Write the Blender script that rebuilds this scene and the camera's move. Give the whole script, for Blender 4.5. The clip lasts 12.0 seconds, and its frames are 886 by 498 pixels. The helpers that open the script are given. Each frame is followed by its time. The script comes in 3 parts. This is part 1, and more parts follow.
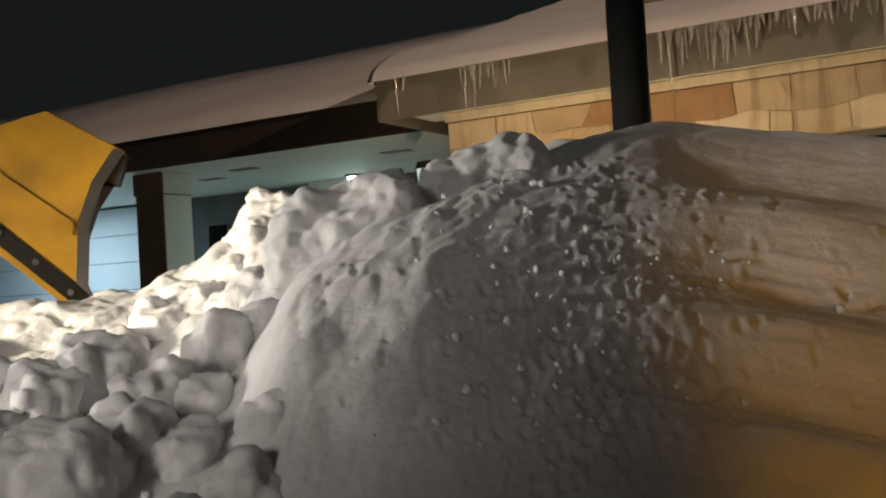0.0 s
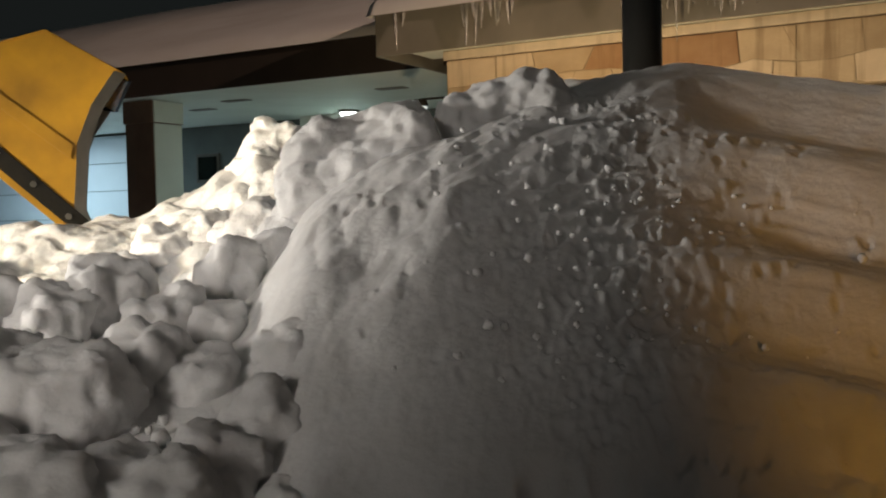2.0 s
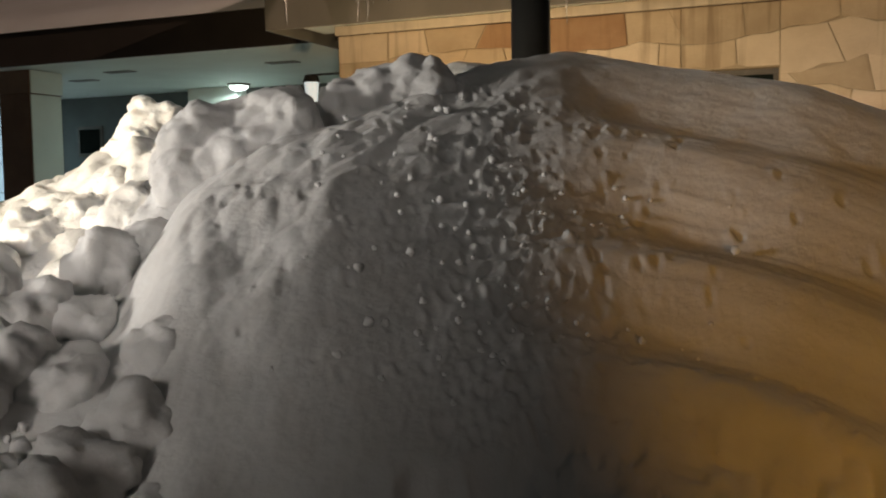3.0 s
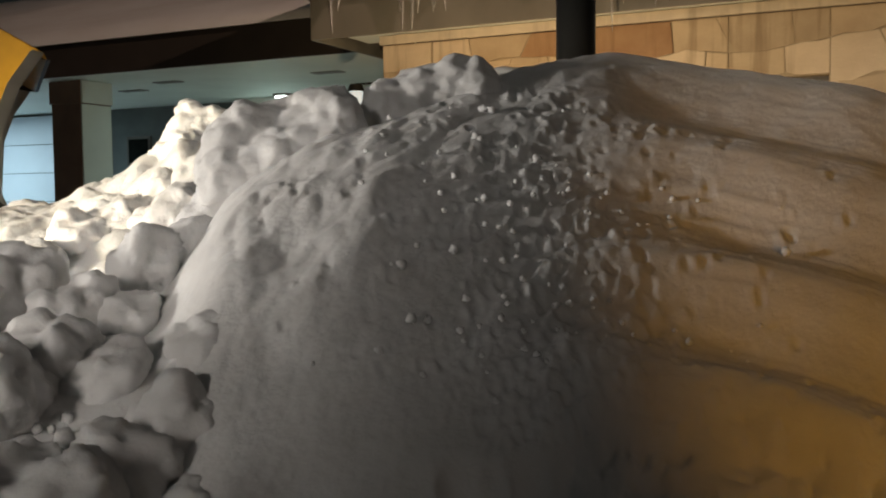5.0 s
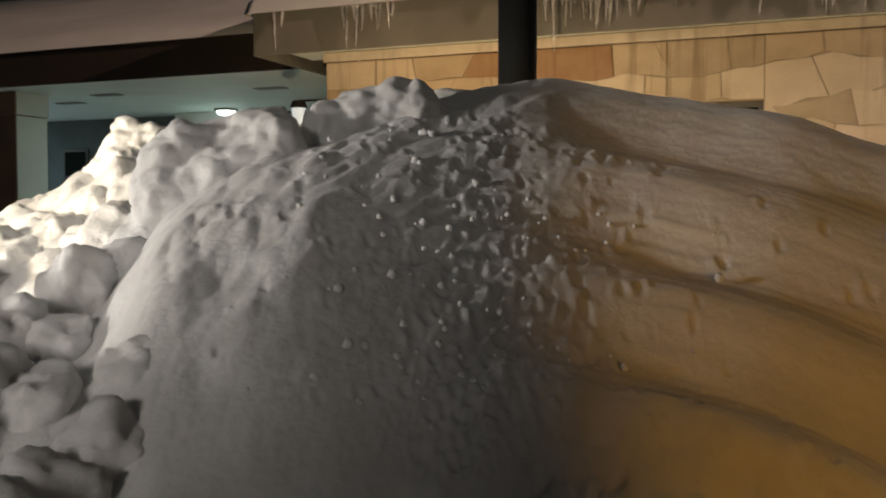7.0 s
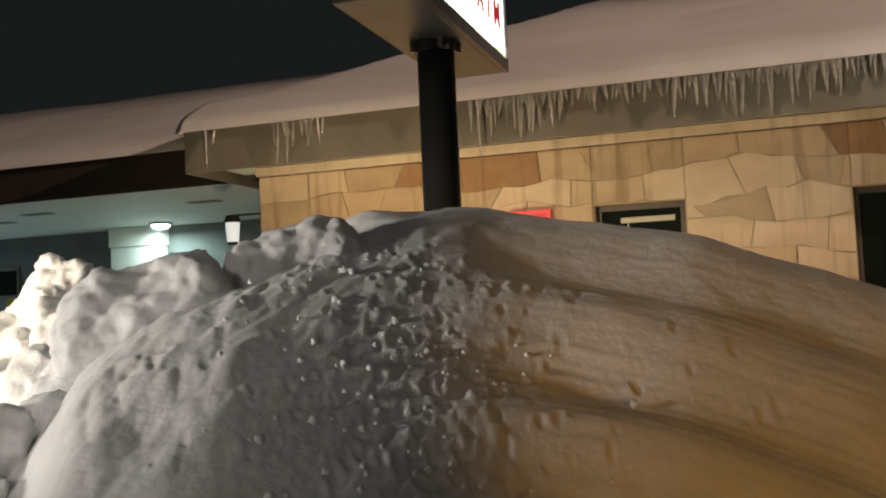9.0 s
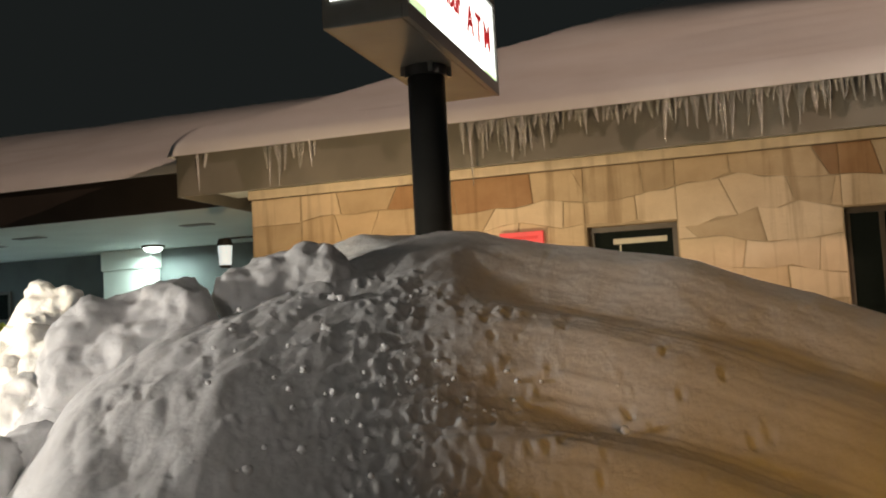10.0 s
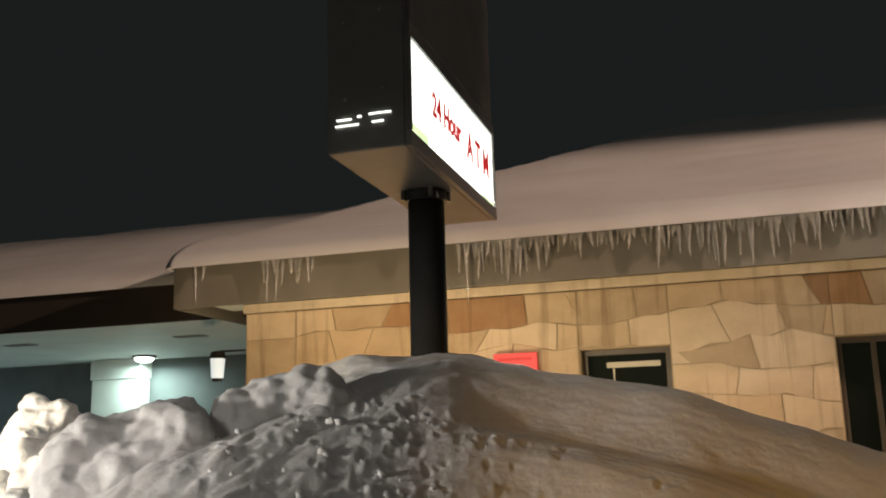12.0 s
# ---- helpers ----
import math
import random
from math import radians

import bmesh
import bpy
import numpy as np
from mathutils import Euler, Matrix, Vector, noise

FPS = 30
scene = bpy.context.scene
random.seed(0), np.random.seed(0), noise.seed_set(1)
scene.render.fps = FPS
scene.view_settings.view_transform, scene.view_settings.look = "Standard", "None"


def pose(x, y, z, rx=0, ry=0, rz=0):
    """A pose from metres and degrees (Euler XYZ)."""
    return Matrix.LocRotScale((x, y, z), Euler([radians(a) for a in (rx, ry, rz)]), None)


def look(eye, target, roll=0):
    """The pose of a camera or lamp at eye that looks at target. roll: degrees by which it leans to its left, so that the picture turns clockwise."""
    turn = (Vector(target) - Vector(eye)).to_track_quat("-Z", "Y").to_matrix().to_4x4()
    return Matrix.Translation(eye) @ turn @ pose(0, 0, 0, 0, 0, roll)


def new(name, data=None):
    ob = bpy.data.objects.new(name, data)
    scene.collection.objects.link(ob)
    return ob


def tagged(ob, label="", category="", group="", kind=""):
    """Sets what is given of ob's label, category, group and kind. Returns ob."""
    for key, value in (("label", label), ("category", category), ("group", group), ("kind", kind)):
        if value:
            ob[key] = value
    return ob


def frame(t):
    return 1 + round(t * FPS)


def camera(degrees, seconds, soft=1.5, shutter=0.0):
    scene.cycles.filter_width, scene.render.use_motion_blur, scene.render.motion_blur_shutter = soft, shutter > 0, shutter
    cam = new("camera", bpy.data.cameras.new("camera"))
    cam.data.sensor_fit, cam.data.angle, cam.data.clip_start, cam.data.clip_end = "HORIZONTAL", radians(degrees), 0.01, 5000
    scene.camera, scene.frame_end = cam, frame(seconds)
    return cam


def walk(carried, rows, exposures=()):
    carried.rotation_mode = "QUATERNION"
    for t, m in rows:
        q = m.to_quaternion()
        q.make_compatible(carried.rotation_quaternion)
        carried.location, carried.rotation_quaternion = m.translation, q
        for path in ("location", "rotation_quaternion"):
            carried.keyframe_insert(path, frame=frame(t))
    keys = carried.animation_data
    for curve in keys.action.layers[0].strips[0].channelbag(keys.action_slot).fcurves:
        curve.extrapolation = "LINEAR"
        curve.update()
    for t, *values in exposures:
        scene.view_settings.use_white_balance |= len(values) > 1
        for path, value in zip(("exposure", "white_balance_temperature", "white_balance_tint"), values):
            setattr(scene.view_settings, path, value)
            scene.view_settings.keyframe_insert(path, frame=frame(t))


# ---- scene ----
cam = camera(50.0, 12.0, soft=2.0)
PATH = [
    (0, (0.031, 0.033, 1.552), (-0.950, 1.776, 1.597), -3.30),
    (0.5, (-0.061, 0.041, 1.530), (-0.941, 1.836, 1.468), -2.41),
    (1, (-0.107, 0.017, 1.531), (-1.019, 1.796, 1.472), -2.08),
    (1.5, (-0.108, 0.015, 1.539), (-1.023, 1.792, 1.478), -1.51),
    (2, (-0.100, 0.018, 1.531), (-1.056, 1.773, 1.452), -1.20),
    (2.5, (-0.140, 0.043, 1.544), (-0.943, 1.869, 1.398), -0.42),
    (3, (-0.080, 0.085, 1.592), (-0.838, 1.931, 1.454), -0.91),
    (4.8, (-0.091, 0.095, 1.537), (-0.919, 1.911, 1.407), -0.21),
    (5, (-0.092, 0.106, 1.544), (-0.932, 1.917, 1.433), -0.65),
    (5.5, (-0.087, 0.071, 1.575), (-0.944, 1.878, 1.539), -1.29),
    (6, (-0.115, 0.069, 1.569), (-1.042, 1.838, 1.462), -1.33),
    (6.5, (-0.111, 0.076, 1.566), (-0.977, 1.877, 1.475), -0.43),
    (7, (-0.079, 0.116, 1.570), (-0.810, 1.976, 1.493), -0.04),
    (7.2, (-0.068, 0.123, 1.571), (-0.757, 2.000, 1.519), -0.10),
    (8.8, (0.013, 0.075, 1.691), (-0.654, 1.957, 1.808), -2.20),
    (9, (0.034, 0.068, 1.718), (-0.579, 1.968, 1.840), -2.57),
    (9.5, (0.034, 0.084, 1.752), (-0.587, 1.981, 1.882), -1.81),
    (10, (0.051, 0.077, 1.740), (-0.547, 1.978, 1.904), -2.95),
    (10.5, (0.053, 0.045, 1.773), (-0.584, 1.909, 2.122), -3.37),
    (11, (0.066, 0.024, 1.786), (-0.498, 1.908, 2.150), -3.25),
    (11.5, (0.067, 0.020, 1.785), (-0.486, 1.903, 2.168), -2.94),
    (12, (0.052, -0.011, 1.778), (-0.513, 1.865, 2.181), -1.53),
]
walk(cam, [(t, look(eye, target, roll)) for t, eye, target, roll in PATH], exposures=[(0, 0.25), (7.2, 0.25), (9.2, 0.42), (12, 0.58)])

# ---- world, lamps, exposure ----
world = bpy.data.worlds.new("night")
scene.world = world
world.use_nodes = True
wn = world.node_tree.nodes["Background"]
wn.inputs[0].default_value = (0.58, 0.68, 0.66, 1)
wn.inputs[1].default_value = 0.012


def area_lamp(name, eye, target, size, watts, colour, spread=180):
    d = bpy.data.lights.new(name, "AREA")
    d.shape, d.size, d.energy, d.color, d.spread = "DISK", size, watts, colour, radians(spread)
    ob = new(name, d)
    ob.matrix_world = look(eye, target)
    return ob


RIGHT_FILL = (20.0, 2.5, 10.0)
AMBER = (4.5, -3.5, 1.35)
LEFT_SPOT = (-7.4, -1.9, 2.1)
CANOPY = (-11.95, 17.55, 3.78)
SIGN = (-2.33, -1.77, 5.38, 7.60, 3.62, 5.75)
# unseen lamp far to the right, added as fill for bank and clods
area_lamp("right_fill_light", RIGHT_FILL, (-2, 4, 1.2), 0.4, 70, (1.0, 0.77, 0.62))
area_lamp("canopy_light", (CANOPY[0], CANOPY[1], CANOPY[2] - 0.15), (CANOPY[0], CANOPY[1], 0), 0.3, 58, (0.78, 1.0, 0.92))
# unseen second lamp, added to brighten the overhead door and ceiling
area_lamp("door_fill_light", (-21.0, 15.6, 3.70), (-21.0, 15.6, 0), 0.3, 165, (0.66, 0.90, 0.97))
# unseen lamps behind the bank, added to brighten the stone wall
for fx, watts in ((-4.6, 78), (0.2, 28)):
    area_lamp("wall_fill_light", (fx, 8.6, 0.75), (fx + 0.3, 12, 2.9), 0.35, watts, (1.0, 0.70, 0.38), 150)
# unseen far spot, added to brighten the roof snow and eaves
ROOF_SPOT = (40.0, 3.0, 14.0)
street = bpy.data.lights.new("roof_fill_spot", "SPOT")
street.energy, street.color, street.spot_size, street.spot_blend, street.shadow_soft_size = 82000, (1.0, 0.68, 0.50), radians(13), 0.8, 0.3
roof_spot = new("roof_fill_spot", street)
roof_spot.matrix_world = look(ROOF_SPOT, (-7, 13.4, 3.7))
# unseen narrow spot, added to brighten only the fresh mound
work = bpy.data.lights.new("mound_spot", "SPOT")
work.energy, work.color, work.spot_size, work.spot_blend, work.shadow_soft_size = 2300, (1.0, 0.84, 0.58), radians(23), 0.5, 0.5
work_lamp = new("mound_spot", work)
work_lamp.matrix_world = look((-6.5, -3.0, 2.2), (-4.35, 4.5, 1.55))
# strips outside the sign's faces give its light; the unseen left one is added
for sx, way in ((SIGN[1] + 0.002, 1), (SIGN[0] - 0.002, -1)):
    tubes = area_lamp("sign_light", (sx, 6.49, 3.76), (sx + way, 6.49, 3.76), 0.05, 26 if way > 0 else 150, (1.0, 0.93, 0.80))
    tubes.data.shape, tubes.data.size, tubes.data.size_y = "RECTANGLE", 2.1, 0.05
# unseen amber spot, added and aimed to turn only the right bank orange
amber = bpy.data.lights.new("amber_bank_spot", "SPOT")
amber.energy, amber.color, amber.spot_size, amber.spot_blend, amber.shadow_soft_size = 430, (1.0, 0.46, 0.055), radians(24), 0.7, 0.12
amber_lamp = new("amber_bank_spot", amber)
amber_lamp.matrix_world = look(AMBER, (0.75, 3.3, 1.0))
# unseen spot behind the camera, added to brighten only the bank's left side
head = bpy.data.lights.new("left_fill_spot", "SPOT")
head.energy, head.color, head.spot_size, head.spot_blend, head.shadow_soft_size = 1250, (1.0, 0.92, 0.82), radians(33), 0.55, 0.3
left_spot = new("left_fill_spot", head)
left_spot.matrix_world = look(LEFT_SPOT, (-3.5, 3.05, 1.4))
# second unseen spot, added to fill the clods at the lower left
side = bpy.data.lights.new("left_fill_spot", "SPOT")
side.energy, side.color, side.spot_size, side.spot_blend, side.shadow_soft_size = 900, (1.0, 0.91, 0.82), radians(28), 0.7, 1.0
side_lamp = new("left_fill_spot", side)
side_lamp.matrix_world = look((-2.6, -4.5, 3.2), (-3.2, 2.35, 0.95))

# ---- materials ----


def material(name, base, rough=0.6, metal=0.0, dark=None, scale=6.0, mix=0.5, bump=0.0, bump_scale=40.0, fine=0.0,
             spread=0.0, emit=None, power=0.0, coat=0.0, streak=0.0, milky=0.0):
    """Two scales of colour variation, bump, and a hue that differs from piece to piece."""
    m = bpy.data.materials.new(name)
    m.use_nodes = True
    nt = m.node_tree
    b = nt.nodes["Principled BSDF"]
    b.inputs["Roughness"].default_value, b.inputs["Metallic"].default_value = rough, metal
    b.inputs["Coat Weight"].default_value = coat
    if milky:
        b.inputs["Subsurface Weight"].default_value, b.inputs["Subsurface Scale"].default_value = milky, 0.03
        b.inputs["Subsurface Radius"].default_value = (1.0, 0.95, 0.9)
    co = nt.nodes.new("ShaderNodeTexCoord")
    n1 = nt.nodes.new("ShaderNodeTexNoise")
    n1.inputs["Scale"].default_value, n1.inputs["Detail"].default_value = scale, 6
    nt.links.new(co.outputs["Object"], n1.inputs["Vector"])
    ramp = nt.nodes.new("ShaderNodeMapRange")
    ramp.inputs[1].default_value, ramp.inputs[2].default_value = 0.35, 0.7
    ramp.inputs[4].default_value = mix
    nt.links.new(n1.outputs["Fac"], ramp.inputs[0])
    mx = nt.nodes.new("ShaderNodeMixRGB")
    mx.inputs[1].default_value = (*base, 1)
    mx.inputs[2].default_value = (*(dark or [c * 0.6 for c in base]), 1)
    nt.links.new(ramp.outputs[0], mx.inputs[0])
    last = mx.outputs[0]
    if spread:
        info = nt.nodes.new("ShaderNodeObjectInfo")
        hsv = nt.nodes.new("ShaderNodeHueSaturation")
        val = nt.nodes.new("ShaderNodeMapRange")
        val.inputs[3].default_value, val.inputs[4].default_value = 1 - spread, 1 + spread
        nt.links.new(info.outputs["Random"], val.inputs[0])
        nt.links.new(val.outputs[0], hsv.inputs["Value"])
        nt.links.new(last, hsv.inputs["Color"])
        last = hsv.outputs[0]
    if streak:
        geo, sc, n3 = nt.nodes.new("ShaderNodeNewGeometry"), nt.nodes.new("ShaderNodeVectorMath"), nt.nodes.new("ShaderNodeTexNoise")
        sc.operation, sc.inputs[1].default_value = "MULTIPLY", (6.5, 1.0, 0.45)
        n3.inputs["Scale"].default_value, n3.inputs["Detail"].default_value = 1.0, 5
        nt.links.new(geo.outputs["Position"], sc.inputs[0])
        nt.links.new(sc.outputs[0], n3.inputs["Vector"])
        wet = nt.nodes.new("ShaderNodeMapRange")
        wet.inputs[1].default_value, wet.inputs[2].default_value, wet.inputs[4].default_value = 0.54, 0.68, streak
        nt.links.new(n3.outputs["Fac"], wet.inputs[0])
        mw = nt.nodes.new("ShaderNodeMixRGB")
        mw.blend_type, mw.inputs[2].default_value = "MULTIPLY", (0.42, 0.36, 0.30, 1)
        nt.links.new(wet.outputs[0], mw.inputs[0])
        nt.links.new(last, mw.inputs[1])
        last = mw.outputs[0]
    nt.links.new(last, b.inputs["Base Color"])
    if bump:
        n2 = nt.nodes.new("ShaderNodeTexNoise")
        n2.inputs["Scale"].default_value, n2.inputs["Detail"].default_value = bump_scale, 8
        n2.inputs["Roughness"].default_value = 0.65
        nt.links.new(co.outputs["Object"], n2.inputs["Vector"])
        bp = nt.nodes.new("ShaderNodeBump")
        bp.inputs["Strength"].default_value, bp.inputs["Distance"].default_value = bump, 0.02
        nt.links.new(n2.outputs["Fac"], bp.inputs["Height"])
        nt.links.new(bp.outputs[0], b.inputs["Normal"])
    if emit:
        b.inputs["Emission Color"].default_value, b.inputs["Emission Strength"].default_value = (*emit, 1), power
    return m


def glass_material(name, tint, rough=0.03, clear=1.0):
    m = bpy.data.materials.new(name)
    m.use_nodes = True
    b = m.node_tree.nodes["Principled BSDF"]
    b.inputs["Base Color"].default_value = (*tint, 1)
    b.inputs["Transmission Weight"].default_value, b.inputs["Roughness"].default_value = clear, rough
    b.inputs["IOR"].default_value = 1.31
    return m


SNOW = material("packed_snow", (0.80, 0.80, 0.80), 0.92, dark=(0.63, 0.62, 0.61), scale=5.0, mix=0.6, bump=0.35, bump_scale=30, milky=0.35)
CLEAN = material("fresh_snow", (0.86, 0.86, 0.86), 0.7, dark=(0.74, 0.73, 0.72), scale=5, mix=0.6, bump=0.6, bump_scale=26, milky=0.5)
ROOFSNOW = material("roof_snow", (0.84, 0.84, 0.85), 0.7, dark=(0.70, 0.67, 0.65), scale=0.9, mix=0.5, bump=0.3, bump_scale=9)
LOTSNOW = material("trodden_snow", (0.55, 0.55, 0.56), 0.8, dark=(0.2, 0.2, 0.2), scale=0.6, mix=0.8, bump=0.6, bump_scale=8)
FASCIA = material("fascia_metal", (0.20, 0.19, 0.165), 0.5, 0.0, scale=2, mix=0.5, bump=0.05)
CANOPYFASCIA = material("dark_brown_fascia_metal", (0.045, 0.036, 0.03), 0.5, 0.0, scale=2, mix=0.5, bump=0.05)
SOFFIT = material("soffit_paint", (0.78, 0.84, 0.79), 0.6, scale=1.5, mix=0.2, bump=0.05)
CAP = material("stone_cap", (0.62, 0.54, 0.43), 0.8, scale=4, mix=0.5, bump=0.3, bump_scale=30, streak=0.4)
MORTAR = material("mortar", (0.40, 0.32, 0.22), 0.9, scale=10, mix=0.5, bump=0.4)
STONES = [material("sandstone", (0.50, 0.40, 0.28), 0.85, dark=(0.36, 0.27, 0.18), scale=2.2, mix=0.8, bump=0.35, bump_scale=22, spread=0.16, streak=0.55),
          material("pale_sandstone", (0.58, 0.48, 0.36), 0.85, dark=(0.46, 0.37, 0.27), scale=2.6, mix=0.8, bump=0.35, bump_scale=22, spread=0.14, streak=0.55),
          material("rust_sandstone", (0.33, 0.21, 0.12), 0.85, dark=(0.25, 0.14, 0.075), scale=3, mix=0.9, bump=0.35, bump_scale=22, spread=0.15, streak=0.4)]
FRAME = material("bronze_frame", (0.10, 0.085, 0.07), 0.45, 0.3, scale=5, bump=0.05)
PANE = material("dark_window_glass", (0.012, 0.016, 0.014), 0.06, scale=1.2, mix=0.5, coat=0.5)
BLIND = material("window_blind", (0.55, 0.53, 0.45), 0.7, scale=8, mix=0.3)
BROWN = material("brown_pillar_paint", (0.20, 0.125, 0.085), 0.7, scale=3, mix=0.5, bump=0.15)
WALLDARK = material("grey_wall_paint", (0.13, 0.15, 0.15), 0.8, scale=2, mix=0.5, bump=0.15)
DOORWHITE = material("white_door_panel", (0.66, 0.72, 0.80), 0.55, scale=1.5, mix=0.15, bump=0.04)
STEEL = material("black_pole_paint", (0.045, 0.045, 0.042), 0.28, 0.3, scale=6, mix=0.5, bump=0.06)
CABINET = material("sign_cabinet_paint", (0.22, 0.215, 0.20), 0.35, 0.1, scale=3, mix=0.6, bump=0.05)
FACE = material("lit_sign_face", (0.9, 0.95, 0.9), 0.4, emit=(0.97, 1.0, 0.92), power=1.5)
FACEGREEN = material("green_sign_stripe", (0.5, 0.65, 0.35), 0.4, emit=(0.62, 0.80, 0.42), power=0.9)
RED = material("red_sign_letter", (0.45, 0.02, 0.02), 0.5, emit=(0.45, 0.015, 0.015), power=0.5)
REDGLOW = material("red_sign_panel", (0.6, 0.05, 0.05), 0.5, dark=(0.4, 0.05, 0.05), emit=(1.0, 0.10, 0.10), power=0.22)
LAMPGLOW = material("lamp_glow", (1, 1, 1), 0.4, emit=(0.85, 1.0, 0.97), power=5)
LENSGLOW = material("lens_glow", (1, 0.7, 0.3), 0.4, emit=(1.0, 0.55, 0.18), power=8)
ICE = glass_material("ice", (0.95, 0.96, 0.95), 0.06, 0.82)
# the glow stands in for bright reflections in the lantern's glass
LANTERN = material("lantern_glass_glow", (0.8, 0.85, 0.85), 0.15, emit=(0.85, 0.97, 1.0), power=0.4, scale=30, mix=0.8)
YELLOW = material("loader_yellow", (0.66, 0.36, 0.035), 0.42, dark=(0.26, 0.14, 0.03), scale=2.2, mix=0.8, bump=0.05, coat=0.2)
GRIME = material("worn_black_steel", (0.03, 0.028, 0.025), 0.5, 0.5, scale=8, mix=0.6, bump=0.2)
BRIGHT = material("bright_steel", (0.5, 0.48, 0.44), 0.3, 0.9, scale=8, mix=0.5)
RUBBER = material("tyre_rubber", (0.02, 0.02, 0.02), 0.85, scale=12, bump=0.3)
POSTY = material("yellow_post_paint", (0.62, 0.62, 0.05), 0.5, emit=(0.6, 0.62, 0.05), power=0.0, scale=6)

# ---- mesh helpers ----


def thing(name, label, category, group="", kind=""):
    return tagged(new(name), label, category, group, kind)


def mesh_object(name, bm, mat, smooth=False):
    me = bpy.data.meshes.new(name)
    bmesh.ops.recalc_face_normals(bm, faces=bm.faces)
    bm.to_mesh(me)
    bm.free()
    for m in (mat if isinstance(mat, (list, tuple)) else [mat]):
        me.materials.append(m)
    if smooth:
        me.shade_smooth()
    return new(name, me)


def part(name, bm, mat, parent, label="", smooth=False):
    ob = mesh_object(name, bm, mat, smooth)
    ob.parent = parent
    if label:
        ob["label"] = label
    return ob


def box(x0, x1, y0, y1, z0, z1, bevel=0.0, bm=None, turn=None):
    own = bmesh.new()
    bmesh.ops.create_cube(own, size=1)
    bmesh.ops.transform(own, matrix=Matrix.Translation(((x0 + x1) / 2, (y0 + y1) / 2, (z0 + z1) / 2)) @ Matrix.Diagonal((x1 - x0, y1 - y0, z1 - z0, 1)), verts=own.verts)
    if bevel:
        bmesh.ops.bevel(own, geom=own.edges[:], offset=bevel, segments=2, profile=0.6, affect="EDGES")
    if turn is not None:
        bmesh.ops.transform(own, matrix=turn, verts=own.verts)
    if bm is None:
        return own
    me = bpy.data.meshes.new("tmp")
    own.to_mesh(me)
    own.free()
    bm.from_mesh(me)
    bpy.data.meshes.remove(me)
    return bm


def tube(a, b, r0, r1=None, seg=16, bm=None):
    own = bm or bmesh.new()
    a, b = Vector(a), Vector(b)
    m = Matrix.Translation((a + b) / 2) @ (b - a).to_track_quat("Z", "Y").to_matrix().to_4x4()
    bmesh.ops.create_cone(own, cap_ends=True, segments=seg, radius1=r0, radius2=r0 if r1 is None else r1, depth=(b - a).length, matrix=m)
    return own


def plate(points, thick, bm=None, bevel=0.0):
    """A plate cut to an outline in x and z, thick in y, centred on y = 0."""
    own = bm or bmesh.new()
    vs = [own.verts.new((x, -thick / 2, z)) for x, z in points]
    f = own.faces.new(vs)
    out = bmesh.ops.extrude_face_region(own, geom=[f])
    bmesh.ops.translate(own, vec=(0, thick, 0), verts=[v for v in out["geom"] if isinstance(v, bmesh.types.BMVert)])
    if bevel:
        bmesh.ops.bevel(own, geom=[e for e in own.edges if e.calc_face_angle(0) > 0.5], offset=bevel, segments=2, affect="EDGES")
    return own


def lattice(x, y, seed):
    """Smooth value noise in the range -1 to 1 on arrays."""
    xi, yi = np.floor(x).astype(np.int64), np.floor(y).astype(np.int64)
    fx, fy = x - xi, y - yi
    fx, fy = fx * fx * (3 - 2 * fx), fy * fy * (3 - 2 * fy)

    def corner(a, b):
        h = (a * 374761393 + b * 668265263 + seed * 1274126177) & 0xFFFFFFFF
        h = ((h ^ (h >> 13)) * 1103515245) & 0xFFFFFFFF
        return ((h ^ (h >> 16)) & 0xFFFF) / 32767.5 - 1
    top = corner(xi, yi) * (1 - fx) + corner(xi + 1, yi) * fx
    low = corner(xi, yi + 1) * (1 - fx) + corner(xi + 1, yi + 1) * fx
    return top * (1 - fy) + low * fy


def fractal(x, y, seed, octaves=4, gain=0.5):
    out, amp = 0, 1.0
    for k in range(octaves):
        out = out + amp * lattice(x * 2 ** k + 17.3 * k, y * 2 ** k - 9.1 * k, seed + k)
        amp *= gain
    return out


def sheet(name, xs, ys, zs, mat, label, category, kind=""):
    """A smooth mesh over a grid of places."""
    n, m = xs.shape
    co = np.stack([xs, ys, zs], -1).reshape(-1, 3)
    i = np.arange(n * m).reshape(n, m)
    quads = np.stack([i[:-1, :-1], i[:-1, 1:], i[1:, 1:], i[1:, :-1]], -1).reshape(-1, 4)
    me = bpy.data.meshes.new(name)
    me.from_pydata(co.tolist(), [], quads.tolist())
    me.materials.append(mat)
    me.shade_smooth()
    return tagged(new(name, me), label, category, kind=kind)


# ---- ground ----
n = np.linspace(-1, 1, 161)
gx, gy = np.meshgrid(np.sign(n) * np.abs(n) ** 3 * 600, np.sign(n) * np.abs(n) ** 3 * 600 + 4, indexing="ij")
sheet("ground", gx, gy, 0.05 * fractal(gx * 0.5, gy * 0.5, 5, 3) - 0.03, LOTSNOW, "snow-covered car park, trodden and dirty", "ground", "structure")

# ---- snow banks ----


